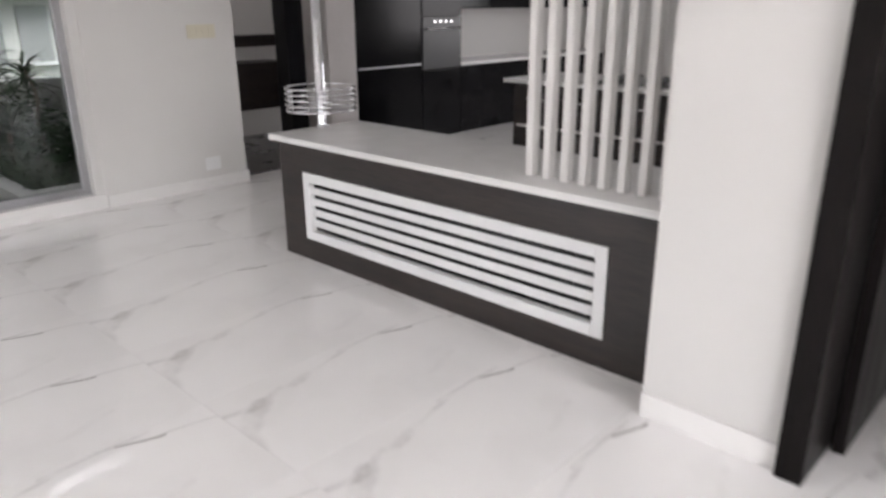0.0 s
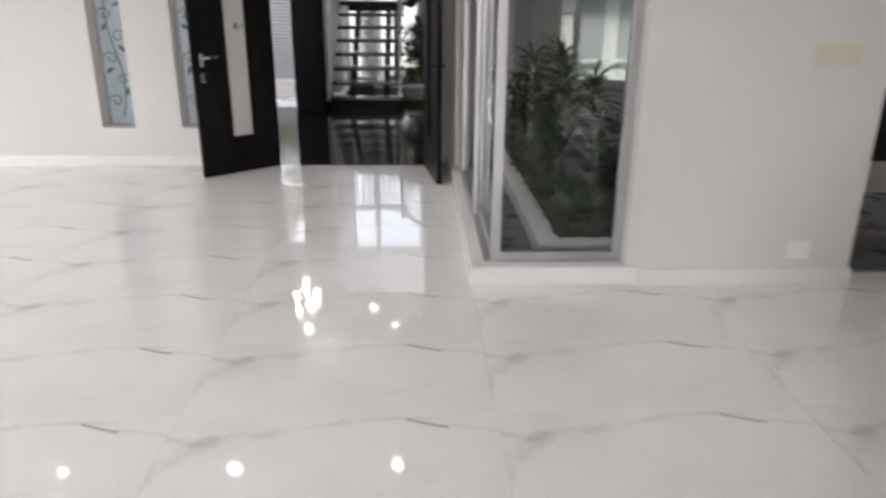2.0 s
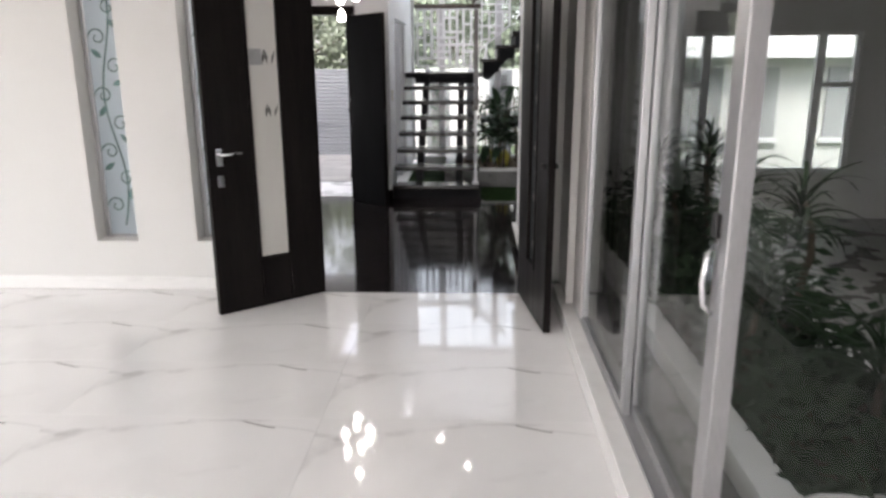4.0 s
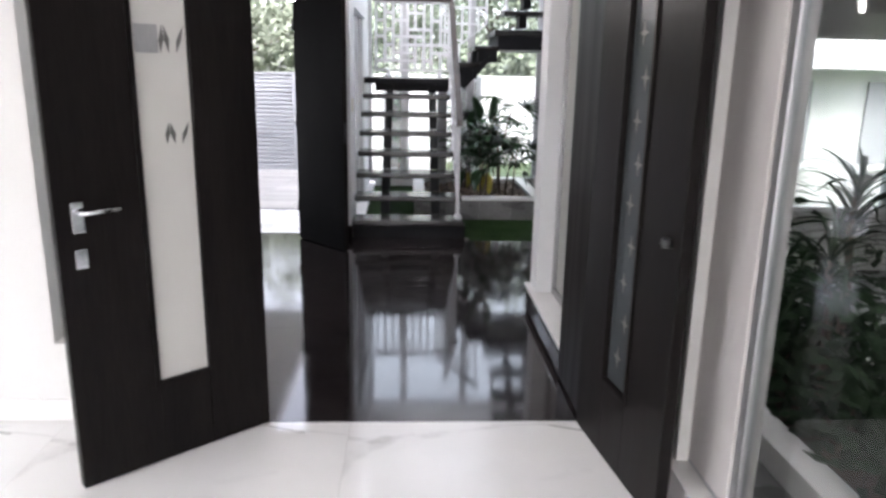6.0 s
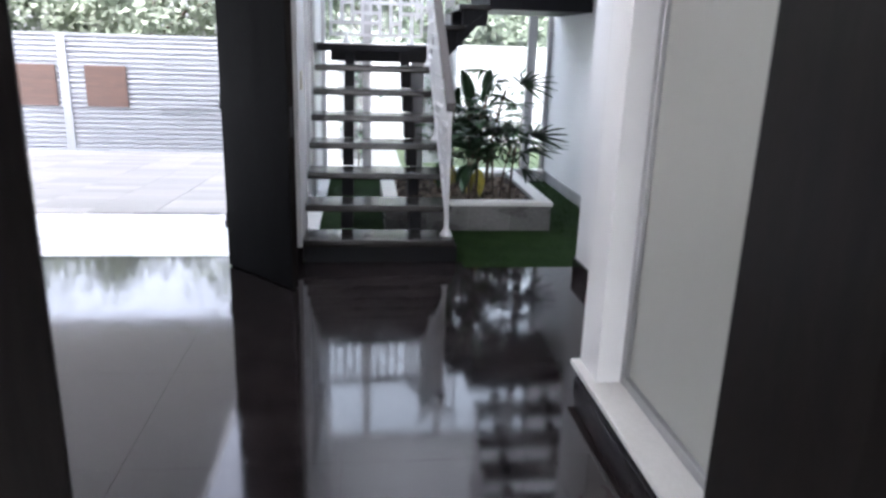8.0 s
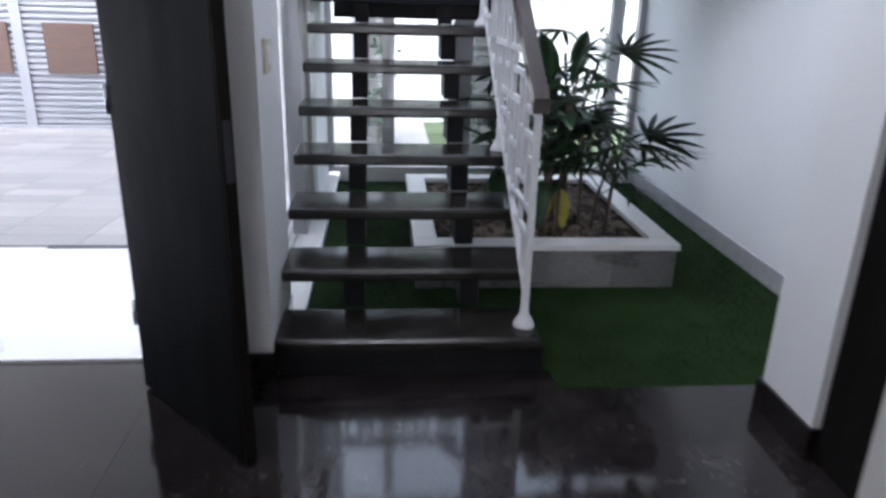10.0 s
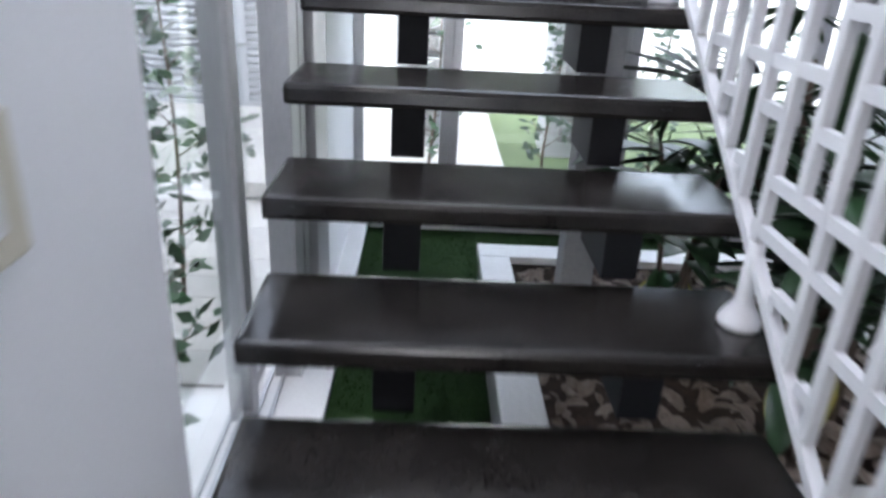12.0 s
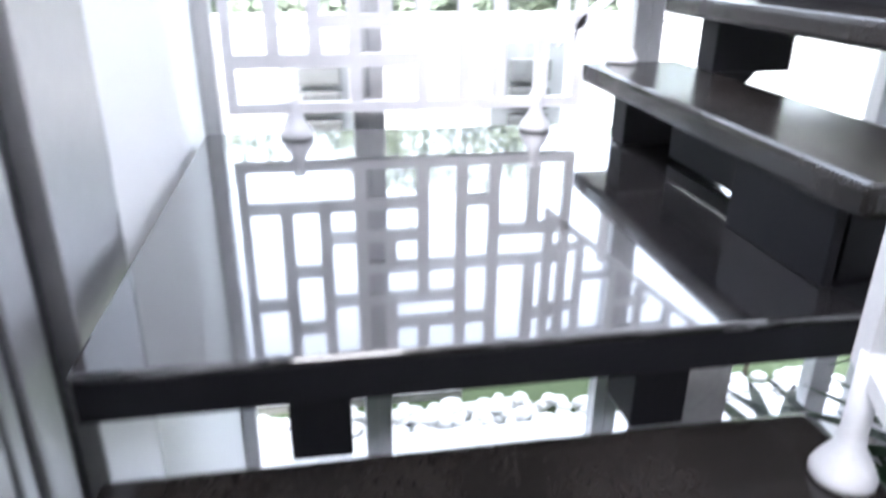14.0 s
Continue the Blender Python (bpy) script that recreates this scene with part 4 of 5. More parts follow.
for i in range(4):
    a = PX0 + 0.012 + i * (PX1 - PX0 - 0.024) / 4
    b = a + (PX1 - PX0 - 0.024) / 4 - 0.002
    part("stone_panel", B(a, b, PY0 + 0.012, PY0 + 0.045, -0.03, PZ - 0.0355, bevel=0.002), GREYSTONE, pl)
    c = PY0 + 0.047 + i * (PY1 - PY0 - 0.06) / 4
    e = c + (PY1 - PY0 - 0.06) / 4 - 0.002
    part("stone_panel", B(PX1 - 0.045, PX1 - 0.012, c, e, -0.03, PZ - 0.0355, bevel=0.002), GREYSTONE, pl)
    part("stone_panel", B(PX0 + 0.012, PX0 + 0.045, c, e, -0.03, PZ - 0.0355, bevel=0.002), GREYSTONE, pl)
structure("planter_prop", B(-0.205, -0.085, 13.32, 13.44, PZ - 0.07, LZ - 0.166), CONCRETE, "slender grey column standing in the planting bed", "column")


def leaf_mesh(name, length, width, curve, material, segs=7, fold=0.25, tip=0.5):
    """One leaf along +x, bending down towards its tip, with a folded midrib and thickness."""
    verts, faces = [], []
    x = z = 0.0
    for i in range(segs + 1):
        u = i / segs
        w = width * math.sin(math.pi * min(1.0, (u * 0.97 + 0.03)) ** (1 - tip * 0.4)) ** 0.8 * 0.5
        verts += [(x, -w, z + fold * w), (x, 0, z), (x, w, z + fold * w)]
        an = curve[0] + (curve[1] - curve[0]) * u
        x += length / segs * math.cos(an)
        z += length / segs * math.sin(an)
    for i in range(segs):
        a = i * 3
        faces += [(a, a + 1, a + 4, a + 3), (a + 1, a + 2, a + 5, a + 4)]
    me = bpy.data.meshes.new(name)
    me.from_pydata(verts, [], faces)
    bm = bmesh.new()
    bm.from_mesh(me)
    bmesh.ops.remove_doubles(bm, verts=bm.verts, dist=0.0005)
    bmesh.ops.solidify(bm, geom=list(bm.faces), thickness=0.0012)
    for f in bm.faces:
        f.smooth = True
    bm.to_mesh(me)
    bm.free()
    me.materials.append(material)
    return me


def fan_mesh(name, n, length, width, material):
    """A palm leaf of n narrow fingers spread in a fan."""
    bm = bmesh.new()
    for i in range(n):
        an = (i - (n - 1) / 2) * 0.36
        l = length * (1 - 0.18 * abs(i - (n - 1) / 2) / n * 2)
        prev = None
        for s in range(6):
            u = s / 5
            w = width * (math.sin(math.pi * (0.12 + 0.86 * u)) ** 0.7) * 0.5
            c = Vector((l * u * math.cos(an), l * u * math.sin(an), -0.22 * l * u * u))
            nrm = Vector((-math.sin(an), math.cos(an), 0))
            cur = (bm.verts.new(c - nrm * w), bm.verts.new(c + nrm * w + Vector((0, 0, 0.15 * w))))
            if prev:
                bm.faces.new((prev[0], cur[0], cur[1], prev[1]))
            prev = cur
    bmesh.ops.solidify(bm, geom=list(bm.faces), thickness=0.001)
    return finish(bm, name, material, True)


def put_leaf(parent, me, at, heading, tilt, size=1.0, roll=0.0):
    o = new("leaf", me)
    o.parent = parent
    o.matrix_basis = Matrix.Translation(Vector(at) - parent.location) @ Matrix.Rotation(heading, 4, "Z") @ Matrix.Rotation(-tilt, 4, "Y") @ Matrix.Rotation(roll, 4, "X") @ Matrix.Scale(size, 4)
    return o


RUBBER = leaf_mesh("rubber_leaf", 0.30, 0.115, (0.25, -0.55), LEAFDARK, 7, 0.35)
RUBBERY = leaf_mesh("rubber_leaf_yellow", 0.27, 0.10, (-0.3, -0.9), LEAFYELLOW, 7, 0.35)
FAN = fan_mesh("fan_leaf", 7, 0.34, 0.034, LEAFDARK)
FAN2 = fan_mesh("fan_leaf_wide", 9, 0.36, 0.034, LEAFMID)
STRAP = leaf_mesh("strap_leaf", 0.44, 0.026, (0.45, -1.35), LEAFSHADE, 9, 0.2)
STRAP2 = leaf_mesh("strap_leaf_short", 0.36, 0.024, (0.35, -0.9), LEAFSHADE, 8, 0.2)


def rubber_plant(x, y, z, height, seed, label):
    rng = random.Random(seed)
    ob = thing("broadleaf_plant", label, "plant", x, y, z)
    for s in range(3):
        bx, by = x + rng.uniform(-0.07, 0.07), y + rng.uniform(-0.07, 0.07)
        lean = rng.uniform(-0.10, 0.10), rng.uniform(-0.12, 0.06)
        h = height * rng.uniform(0.8, 1.0)
        pts = [(bx + lean[0] * u * u, by + lean[1] * u * u, z + h * u) for u in [i / 8 for i in range(9)]]
        part("stem", tube(bmesh.new(), pts, [0.013 - 0.007 * i / 8 for i in range(9)], 7), BARK, ob, smooth=True)
        n = 13
        for i in range(n):
            u = 0.32 + 0.68 * i / (n - 1)
            at = (bx + lean[0] * u * u, by + lean[1] * u * u, z + h * u)
            low = u < 0.42
            put_leaf(ob, RUBBERY if low and i % 2 == 0 else RUBBER, at, i * 2.4 + s + rng.uniform(-0.3, 0.3), (-0.9 if low else (1.2 if u > 0.97 else rng.uniform(-0.25, 0.65))), rng.uniform(0.75, 1.1), rng.uniform(-0.3, 0.3))
    return ob


def fan_palm(x, y, z, height, seed, label, canes=4):
    rng = random.Random(seed)
    ob = thing("fan_palm", label, "plant", x, y, z)
    for s in range(canes):
        bx, by = x + rng.uniform(-0.10, 0.10), y + rng.uniform(-0.10, 0.10)
        lx, ly = rng.uniform(-0.16, 0.18), rng.uniform(-0.16, 0.12)
        h = height * rng.uniform(0.62, 1.0)
        pts = [(bx + lx * u * u, by + ly * u * u, z + h * u) for u in [i / 6 for i in range(7)]]
        part("cane", tube(bmesh.new(), pts, 0.011, 7), BARK, ob, smooth=True)
        for i in range(8):
            u = 0.45 + 0.55 * i / 7
            at = Vector((bx + lx * u * u, by + ly * u * u, z + h * u))
            an = i * 2.4 + s * 1.1 + rng.uniform(-0.3, 0.3)
            tip = at + Vector((math.cos(an) * 0.17, math.sin(an) * 0.17, rng.uniform(0.05, 0.16)))
            stalk = part("stalk", tube(bmesh.new(), [at, (at + tip) / 2 + Vector((0, 0, 0.02)), tip], 0.0035, 5), LEAFDARK, ob)
            put_leaf(ob, FAN if rng.random() < 0.6 else FAN2, tip, an, rng.uniform(-0.35, 0.5), rng.uniform(0.7, 1.1), rng.uniform(-0.5, 0.5))
    return ob


def dracaena(x, y, z, height, seed, label, leaves=34):
    rng = random.Random(seed)
    ob = thing("dracaena", label, "plant", x, y, z)
    pts = [(x + 0.06 * u * u * rng.uniform(-1, 1), y, z + height * u) for u in [i / 6 for i in range(7)]]
    part("stem", tube(bmesh.new(), pts, [0.024 - 0.008 * i / 6 for i in range(7)], 8), BARK, ob, smooth=True)
    for i in range(leaves):
        u = i / leaves
        put_leaf(ob, STRAP if rng.random() < 0.6 else STRAP2, (pts[-1][0], y, z + height * (0.72 + 0.3 * u)), i * 2.4, rng.uniform(-0.2, 0.5) + 0.7 * u, rng.uniform(0.7, 1.1), rng.uniform(-0.4, 0.4))
    return ob


def shrub(x, y, z, height, seed, label):
    """A slender young tree with small leaves on thin upright twigs."""
    rng = random.Random(seed)
    ob = thing("slender_shrub", label, "plant", x, y, z)
    wood, crown = bmesh.new(), bmesh.new()
    pts = [(x + 0.03 * math.sin(4 * u + seed), y + 0.03 * math.cos(3 * u), z + height * u) for u in [i / 8 for i in range(9)]]
    tube(wood, pts, [0.012 - 0.008 * i / 8 for i in range(9)], 6)
    for i in range(12):
        u = 0.18 + 0.8 * i / 11
        a = Vector((pts[int(u * 8)][0], pts[int(u * 8)][1], z + height * u))
        an = i * 2.4 + seed
        b = a + Vector((math.cos(an), math.sin(an), 0.7)) * rng.uniform(0.10, 0.26) * (1.25 - u)
        tube(wood, [a, b], [0.004, 0.002], 5)
        for k in range(9):
            q = a.lerp(b, rng.uniform(0.3, 1.1)) + Vector((rng.gauss(0, 0.04), rng.gauss(0, 0.04), rng.gauss(0, 0.03)))
            v = Vector((rng.gauss(0, 1), rng.gauss(0, 1), rng.gauss(0, 0.6))).normalized()
            w = v.orthogonal().normalized()
            l, h = rng.uniform(0.06, 0.11), rng.uniform(0.014, 0.026)
            crown.faces.new([crown.verts.new(q + c) for c in (-v * l / 2, w * h, v * l / 2, -w * h)])
    part("twigs", wood, BARK, ob, smooth=True)
    part("leaves", crown, LEAFDARK, ob)
    return ob


rubber_plant(0.30, 12.50, PZ - 0.07, 0.95, 3, "glossy dark green broadleaf plant with some yellow leaves")
rubber_plant(0.16, 13.05, PZ - 0.07, 0.75, 5, "smaller dark green broadleaf plant in the planting bed")
fan_palm(0.60, 12.62, PZ - 0.07, 0.66, 7, "green fan palm with spread finger leaves in the bed", 3)
fan_palm(0.45, 13.25, PZ - 0.07, 1.0, 8, "taller green fan palm at the back of the bed", 4)
# dry leaves and stones on the soil
LT = leaf_mesh("dry_leaf", 0.085, 0.045, (0.5, -0.4), LITTER, 4, 0.3)
rng = random.Random(21)
litter = thing("leaf_litter", "dry brown fallen leaves lying on the planter soil", "leaf litter", 0.2, 12.9, PZ - 0.07, kind="stuff")
lb = bmesh.new()
for i in range(620):
    t = bmesh.new()
    t.from_mesh(LT)
    merge(lb, t, Matrix.Translation((rng.uniform(PX0 + 0.15, PX1 - 0.15), rng.uniform(PY0 + 0.15, PY1 - 0.15), PZ - 0.066 + rng.uniform(0, 0.02))) @ Euler((rng.uniform(-0.4, 0.4), rng.uniform(-0.4, 0.4), rng.uniform(0, 6.3))).to_matrix().to_4x4() @ Matrix.Scale(rng.uniform(0.5, 1.2), 4))
part("leaves", lb, LITTER, litter)
# turf pile
tb_v, tb_f = [], []
nprng = np.random.default_rng(5)
for i in range(26000):
    x, y = nprng.uniform(-1.03, 1.48), nprng.uniform(11.10, 14.47)
    if PX0 < x < PX1 and PY0 < y < PY1 or (x < XR + 0.07 and y < 11.5):
        continue
    a, h = nprng.uniform(0, 6.28), nprng.uniform(0.010, 0.022)
    dx, dy = math.cos(a) * 0.0022, math.sin(a) * 0.0022
    n = len(tb_v)
    tb_v += [(x - dx, y - dy, -0.031), (x + dx, y + dy, -0.031), (x + nprng.uniform(-0.008, 0.008), y + nprng.uniform(-0.008, 0.008), -0.031 + h)]
    tb_f.append((n, n + 1, n + 2))
me = bpy.data.meshes.new("turf_pile")
me.from_pydata(tb_v, [], tb_f)
me.materials.append(BLADE)
tagged(new("turf_pile", me), "short green plastic pile of the turf", "turf", kind="stuff")

# ---- low counter ----
CX, CY0, CY1, CZ = 1.783, -0.204, 2.412, 0.752
cb = thing("low_counter_cabinet", "dark wood laminate low cabinet with a white louvred grille", "cabinet", 2.1, 1.1, 0)
GY0, GY1, GZ0, GZ1 = 0.10, 2.175, 0.14, 0.553
part("front_panel", boxes((CX, CX + 0.02, CY0, GY0, 0.0, CZ - 0.035), (CX, CX + 0.02, GY1, CY1, 0.0, CZ - 0.035), (CX, CX + 0.02, GY0, GY1, 0.0, GZ0), (CX, CX + 0.02, GY0, GY1, GZ1, CZ - 0.035)), WOOD, cb)
part("side_panel", B(CX + 0.0205, 2.42, CY1 - 0.02, CY1, 0, CZ - 0.035), WOOD, cb)
part("back_panel", B(2.40, 2.42, CY0, CY1 - 0.0205, 0, CZ - 0.035), WOOD, cb)
# black sheet gives the louvre gaps their shade by colour
part("inside", B(CX + 0.14, CX + 0.15, CY0, CY1 - 0.0205, 0, CZ - 0.036), BLACK, cb, "black sheet standing in for shade behind the louvres")
gr = part("grille_frame", boxes((CX - 0.012, CX + 0.03, GY0, GY0 + 0.055, GZ0, GZ1), (CX - 0.012, CX + 0.03, GY1 - 0.055, GY1, GZ0, GZ1), (CX - 0.012, CX + 0.03, GY0 + 0.055, GY1 - 0.055, GZ0, GZ0 + 0.055), (CX - 0.012, CX + 0.03, GY0 + 0.055, GY1 - 0.055, GZ1 - 0.055, GZ1), bevel=0.003), WHITEPAINT, cb, "white grille frame")
for i in range(4):
    zc = GZ0 + 0.105 + i * 0.0665
    bm = bmesh.new()
    prism(bm, [(CX + 0.001, zc - 0.017), (CX + 0.006, zc - 0.019), (CX + 0.030, zc + 0.013), (CX + 0.024, zc + 0.017)], "y", GY0 + 0.056, GY1 - 0.056)
    part("louvre", bm, WHITEPAINT, gr)
part("access_knob", lathe(bmesh.new(), [(0.013, 0), (0.013, 0.006), (0.009, 0.009)], 0, 0, 14), CHROME, cb, "small chrome stud", True).matrix_basis = Matrix.Translation((CX - 2.1, -0.02 - 1.1, 0.17)) @ Matrix.Rotation(radians(-90), 4, "Y")
ct = thing("counter_top", "white quartz top on the low counter cabinet", "worktop", 2.1, 1.1, CZ - 0.0345)
part("slab", B(1.752, 2.46, CY0 - 0.002, 2.473, CZ - 0.012, CZ, bevel=0.003), COUNTER, ct)
part("edge_band", B(1.749, 2.46, CY0 - 0.002, 2.476, CZ - 0.0345, CZ - 0.0122, bevel=0.004), COUNTER, ct, "thick white front edge")
# slat screen
sc = thing("slat_screen", "white lacquered upright slat screen standing on the counter", "screen", 1.93, 0.28, CZ)
for i in range(8):
    yc = 0.605 - i * 0.094
    part("slat", B(1.90, 1.955, yc - 0.0175, yc + 0.0175, CZ + 0.0005, TOP, bevel=0.003), SLATPAINT, sc)
# pole with wire baskets
po = thing("basket_pole", "chrome pole with round wire baskets on the counter", "pole shelf", 2.11, 2.40, CZ)
part("pole", lathe(bmesh.new(), [(0.045, CZ + 0.0005), (0.045, CZ + 0.012), (0.032, CZ + 0.02), (0.029, CZ + 0.03), (0.029, TOP)], 2.11, 2.40, 20), CHROME, po, smooth=True)
for zb in (CZ + 0.12, CZ + 0.80, CZ + 1.5):
    bk = part("basket", tube(bmesh.new(), [(2.11 + 0.215 * math.cos(a), 2.40 + 0.215 * math.sin(a), zb) for a in [i * math.tau / 28 for i in range(28)]], 0.008, 6, True), CHROME, po, "round chrome wire basket", True)
    for j in range(1, 5):
        part("wire", tube(bmesh.new(), [(2.11 + 0.22 * math.cos(a), 2.40 + 0.22 * math.sin(a), zb + 0.034 * j) for a in [i * math.tau / 28 for i in range(28)]], 0.0055, 6, True), CHROME, bk, smooth=True)
    for j in range(6):
        a = j * math.tau / 6
        part("strut", tube(bmesh.new(), [(2.11 + 0.026 * math.cos(a), 2.40 + 0.026 * math.sin(a), zb), (2.11 + 0.215 * math.cos(a), 2.40 + 0.215 * math.sin(a), zb), (2.11 + 0.22 * math.cos(a), 2.40 + 0.22 * math.sin(a), zb + 0.14)], 0.0045, 6), CHROME, bk, smooth=True)

# switch and socket on the courtyard wall
SWX, SWZ = 2.38, 1.30
ws = thing("wall_switch", "cream plastic switch plate on the white courtyard wall", "light switch", SWX, 4.317, SWZ)
part("plate", B(SWX - 0.125, SWX + 0.125, 4.309, 4.3175, SWZ - 0.055, SWZ + 0.055, bevel=0.003), PLASTIC, ws)
for i in range(4):
    part("rocker", B(SWX - 0.1 + i * 0.053, SWX - 0.06 + i * 0.053, 4.305, 4.3088, SWZ - 0.03, SWZ + 0.03, bevel=0.0015), PLASTIC, ws)
so = thing("wall_socket", "white plastic socket low on the courtyard wall", "socket", 2.36, 4.317, 0.21)
part("plate", B(2.29, 2.43, 4.311, 4.3175, 0.155, 0.265, bevel=0.003), WHITEPAINT, so)

# ---- kitchen ----
fg = thing("tall_fridge", "black gloss tall built-in refrigerator unit", "refrigerator", 4.7, 4.85, 0)
part("body", B(4.22, 5.17, 4.58, 5.16, 0.0, 2.35, bevel=0.003), BLACKGLOSS, fg)
part("door", B(4.225, 5.165, 4.555, 4.579, 0.09, 0.85, bevel=0.003), BLACKGLOSS, fg)
part("door", B(4.225, 5.165, 4.555, 4.579, 0.872, 2.34, bevel=0.003), BLACKGLOSS, fg)
part("handle", B(4.24, 5.15, 4.545, 4.556, 0.851, 0.871, bevel=0.003), ALU, fg, "aluminium grip strip")
ov = thing("oven_column", "black gloss tall cabinet with a built-in oven", "oven", 5.5, 4.85, 0)
part("body", B(5.18, 5.83, 4.58, 5.16, 0.0, 2.35, bevel=0.003), BLACKGLOSS, ov)
part("drawer", B(5.185, 5.825, 4.556, 4.579, 0.09, 0.78, bevel=0.003), BLACKGLOSS, ov)
of = part("oven_front", B(5.185, 5.825, 4.55, 4.579, 0.80, 1.36, bevel=0.004), BLACK, ov, "black glass oven door")
part("handle", tube(bmesh.new(), [(5.23, 4.52, 1.24), (5.78, 4.52, 1.24)], 0.011, 10), CHROME, of, "chrome bar handle", True)
for i in range(4):
    part("knob", B(5.36 + i * 0.09, 5.39 + i * 0.09, 4.54, 4.5495, 1.30, 1.33, bevel=0.004), CHROME, of)
part("door", B(5.185, 5.825, 4.556, 4.579, 1.38, 2.34, bevel=0.003), BLACKGLOSS, ov)
for i in range(4):
    x = 5.86 + i * 0.8
    u = thing("base_unit", "dark gloss kitchen base cabinet under the worktop", "cabinet", x + 0.4, 4.9, 0, group="kitchen base cabinets")
    part("body", B(x, x + 0.798, 4.60, 5.159, 0.0, 0.80, bevel=0.002), BLACKGLOSS, u)
    part("door", B(x + 0.004, x + 0.396, 4.58, 4.599, 0.09, 0.79, bevel=0.002), BLACKGLOSS, u)
    part("door", B(x + 0.402, x + 0.794, 4.58, 4.599, 0.09, 0.79, bevel=0.002), BLACKGLOSS, u)
    w = thing("wall_unit", "dark kitchen wall cabinet with a pale handle strip", "cabinet", x + 0.4, 5.0, 1.45, group="kitchen wall cabinets")
    part("body", B(x, x + 0.798, 4.84, 5.159, 1.45, 2.2, bevel=0.002), BLACKGLOSS, w)
    part("door", B(x + 0.004, x + 0.794, 4.82, 4.839, 1.46, 2.19, bevel=0.002), BLACKGLOSS, w)
solid("kitchen_worktop", B(5.84, 9.08, 4.56, 5.159, 0.801, 0.84, bevel=0.004), COUNTER, "white worktop on the dark kitchen cabinets", "worktop")
isl = thing("kitchen_island", "dark wood kitchen island with open niches and drawers", "kitchen island", 5.5, 1.9, 0)
part("body", B(5.10, 5.90, 0.4, 3.18, 0.0, 0.76, bevel=0.003), WOOD, isl)
for i in range(5):
    y = 0.5 + i * 0.53
    dr = part("drawer", B(5.08, 5.099, y, y + 0.5, 0.50, 0.73, bevel=0.003), WOOD, isl)
    part("handle", B(5.068, 5.079, y + 0.12, y + 0.38, 0.60, 0.615, bevel=0.002), CHROME, dr)
    part("niche_shelf", B(5.07, 5.099, y, y + 0.5, 0.33, 0.355, bevel=0.002), SLATPAINT, isl)
solid("island_top", B(5.0, 5.95, 0.35, 3.24, 0.7605, 0.80, bevel=0.005), COUNTER, "white quartz top of the kitchen island", "worktop")
hob = thing("gas_hob", "black gas hob set on the island top", "hob", 5.4, 2.0, 0.80)
part("plate", B(5.2, 5.7, 1.55, 2.35, 0.8005, 0.81, bevel=0.003), BLACK, hob)
for i in range(4):
    x, y = 5.33 + 0.25 * (i % 2), 1.72 + 0.42 * (i // 2)
    bn = part("burner", lathe(bmesh.new(), [(0.06, 0.8105), (0.06, 0.825), (0.035, 0.832)], x, y, 16), BLACK, hob, smooth=True)
    part("grate", boxes((x - 0.11, x + 0.11, y - 0.008, y + 0.008, 0.84, 0.856), (x - 0.008, x + 0.008, y - 0.11, y - 0.0085, 0.84, 0.856), (x - 0.008, x + 0.008, y + 0.0085, y + 0.11, 0.84, 0.856), (x - 0.11, x - 0.095, y - 0.02, y + 0.02, 0.8105, 0.84), (x + 0.095, x + 0.11, y - 0.02, y + 0.02, 0.8105, 0.84)), BLACK, bn)
structure("wall_panel", B(3.86, 4.215, 4.56, 5.159, 0, TOP), TAUPE, "taupe upright panel beside the refrigerator", "wall panel")
structure("column_hall", B(3.42, 3.62, 4.62, 4.82, 0, TOP), BLACKGLOSS, "black square column in the dining hall", "column")
tv = thing("floating_console", "dark wood floating console with a shelf on the wall", "console", 3.6, 6.1, 0.5)
part("box", B(3.05, 4.3, 5.86, 6.299, 0.38, 0.89, bevel=0.004), WOOD, tv)
part("shelf", B(3.05, 4.3, 6.0, 6.299, 1.06, 1.18, bevel=0.004), WOOD, tv)

# ---- courtyard bed ----
cbd = thing("courtyard_bed", "low courtyard planting bed with a white kerb", "planter", 1.6, 6.2, 0.012)
for r in ((0.92, 1.06, 4.66, 9.0), (1.0605, 1.94, 4.66, 4.80), (1.80, 1.94, 4.8005, 9.0)):
    part("kerb", B(*r, 0.0125, 0.13, bevel=0.005), KERB, cbd)
part("soil", B(1.0605, 1.7995, 4.8005, 9.0, 0.0125, 0.085), SOIL, cbd)
rng = random.Random(31)
for i, (x, y, h) in enumerate(((1.58, 6.06, 0.86), (1.40, 6.55, 0.84), (1.22, 5.75, 0.46), (1.62, 5.35, 0.30), (1.30, 7.3, 0.72), (1.62, 7.7, 0.95), (1.45, 8.5, 0.8))):
    dracaena(x, y, 0.085, h, 40 + i, "dracaena with a drooping head of narrow shade-darkened leaves", 46)
low = thing("ground_cover", "low shade-darkened green leafy ground cover in the courtyard bed", "plant", 1.6, 6.0, 0.085, kind="stuff")
gb = bmesh.new()
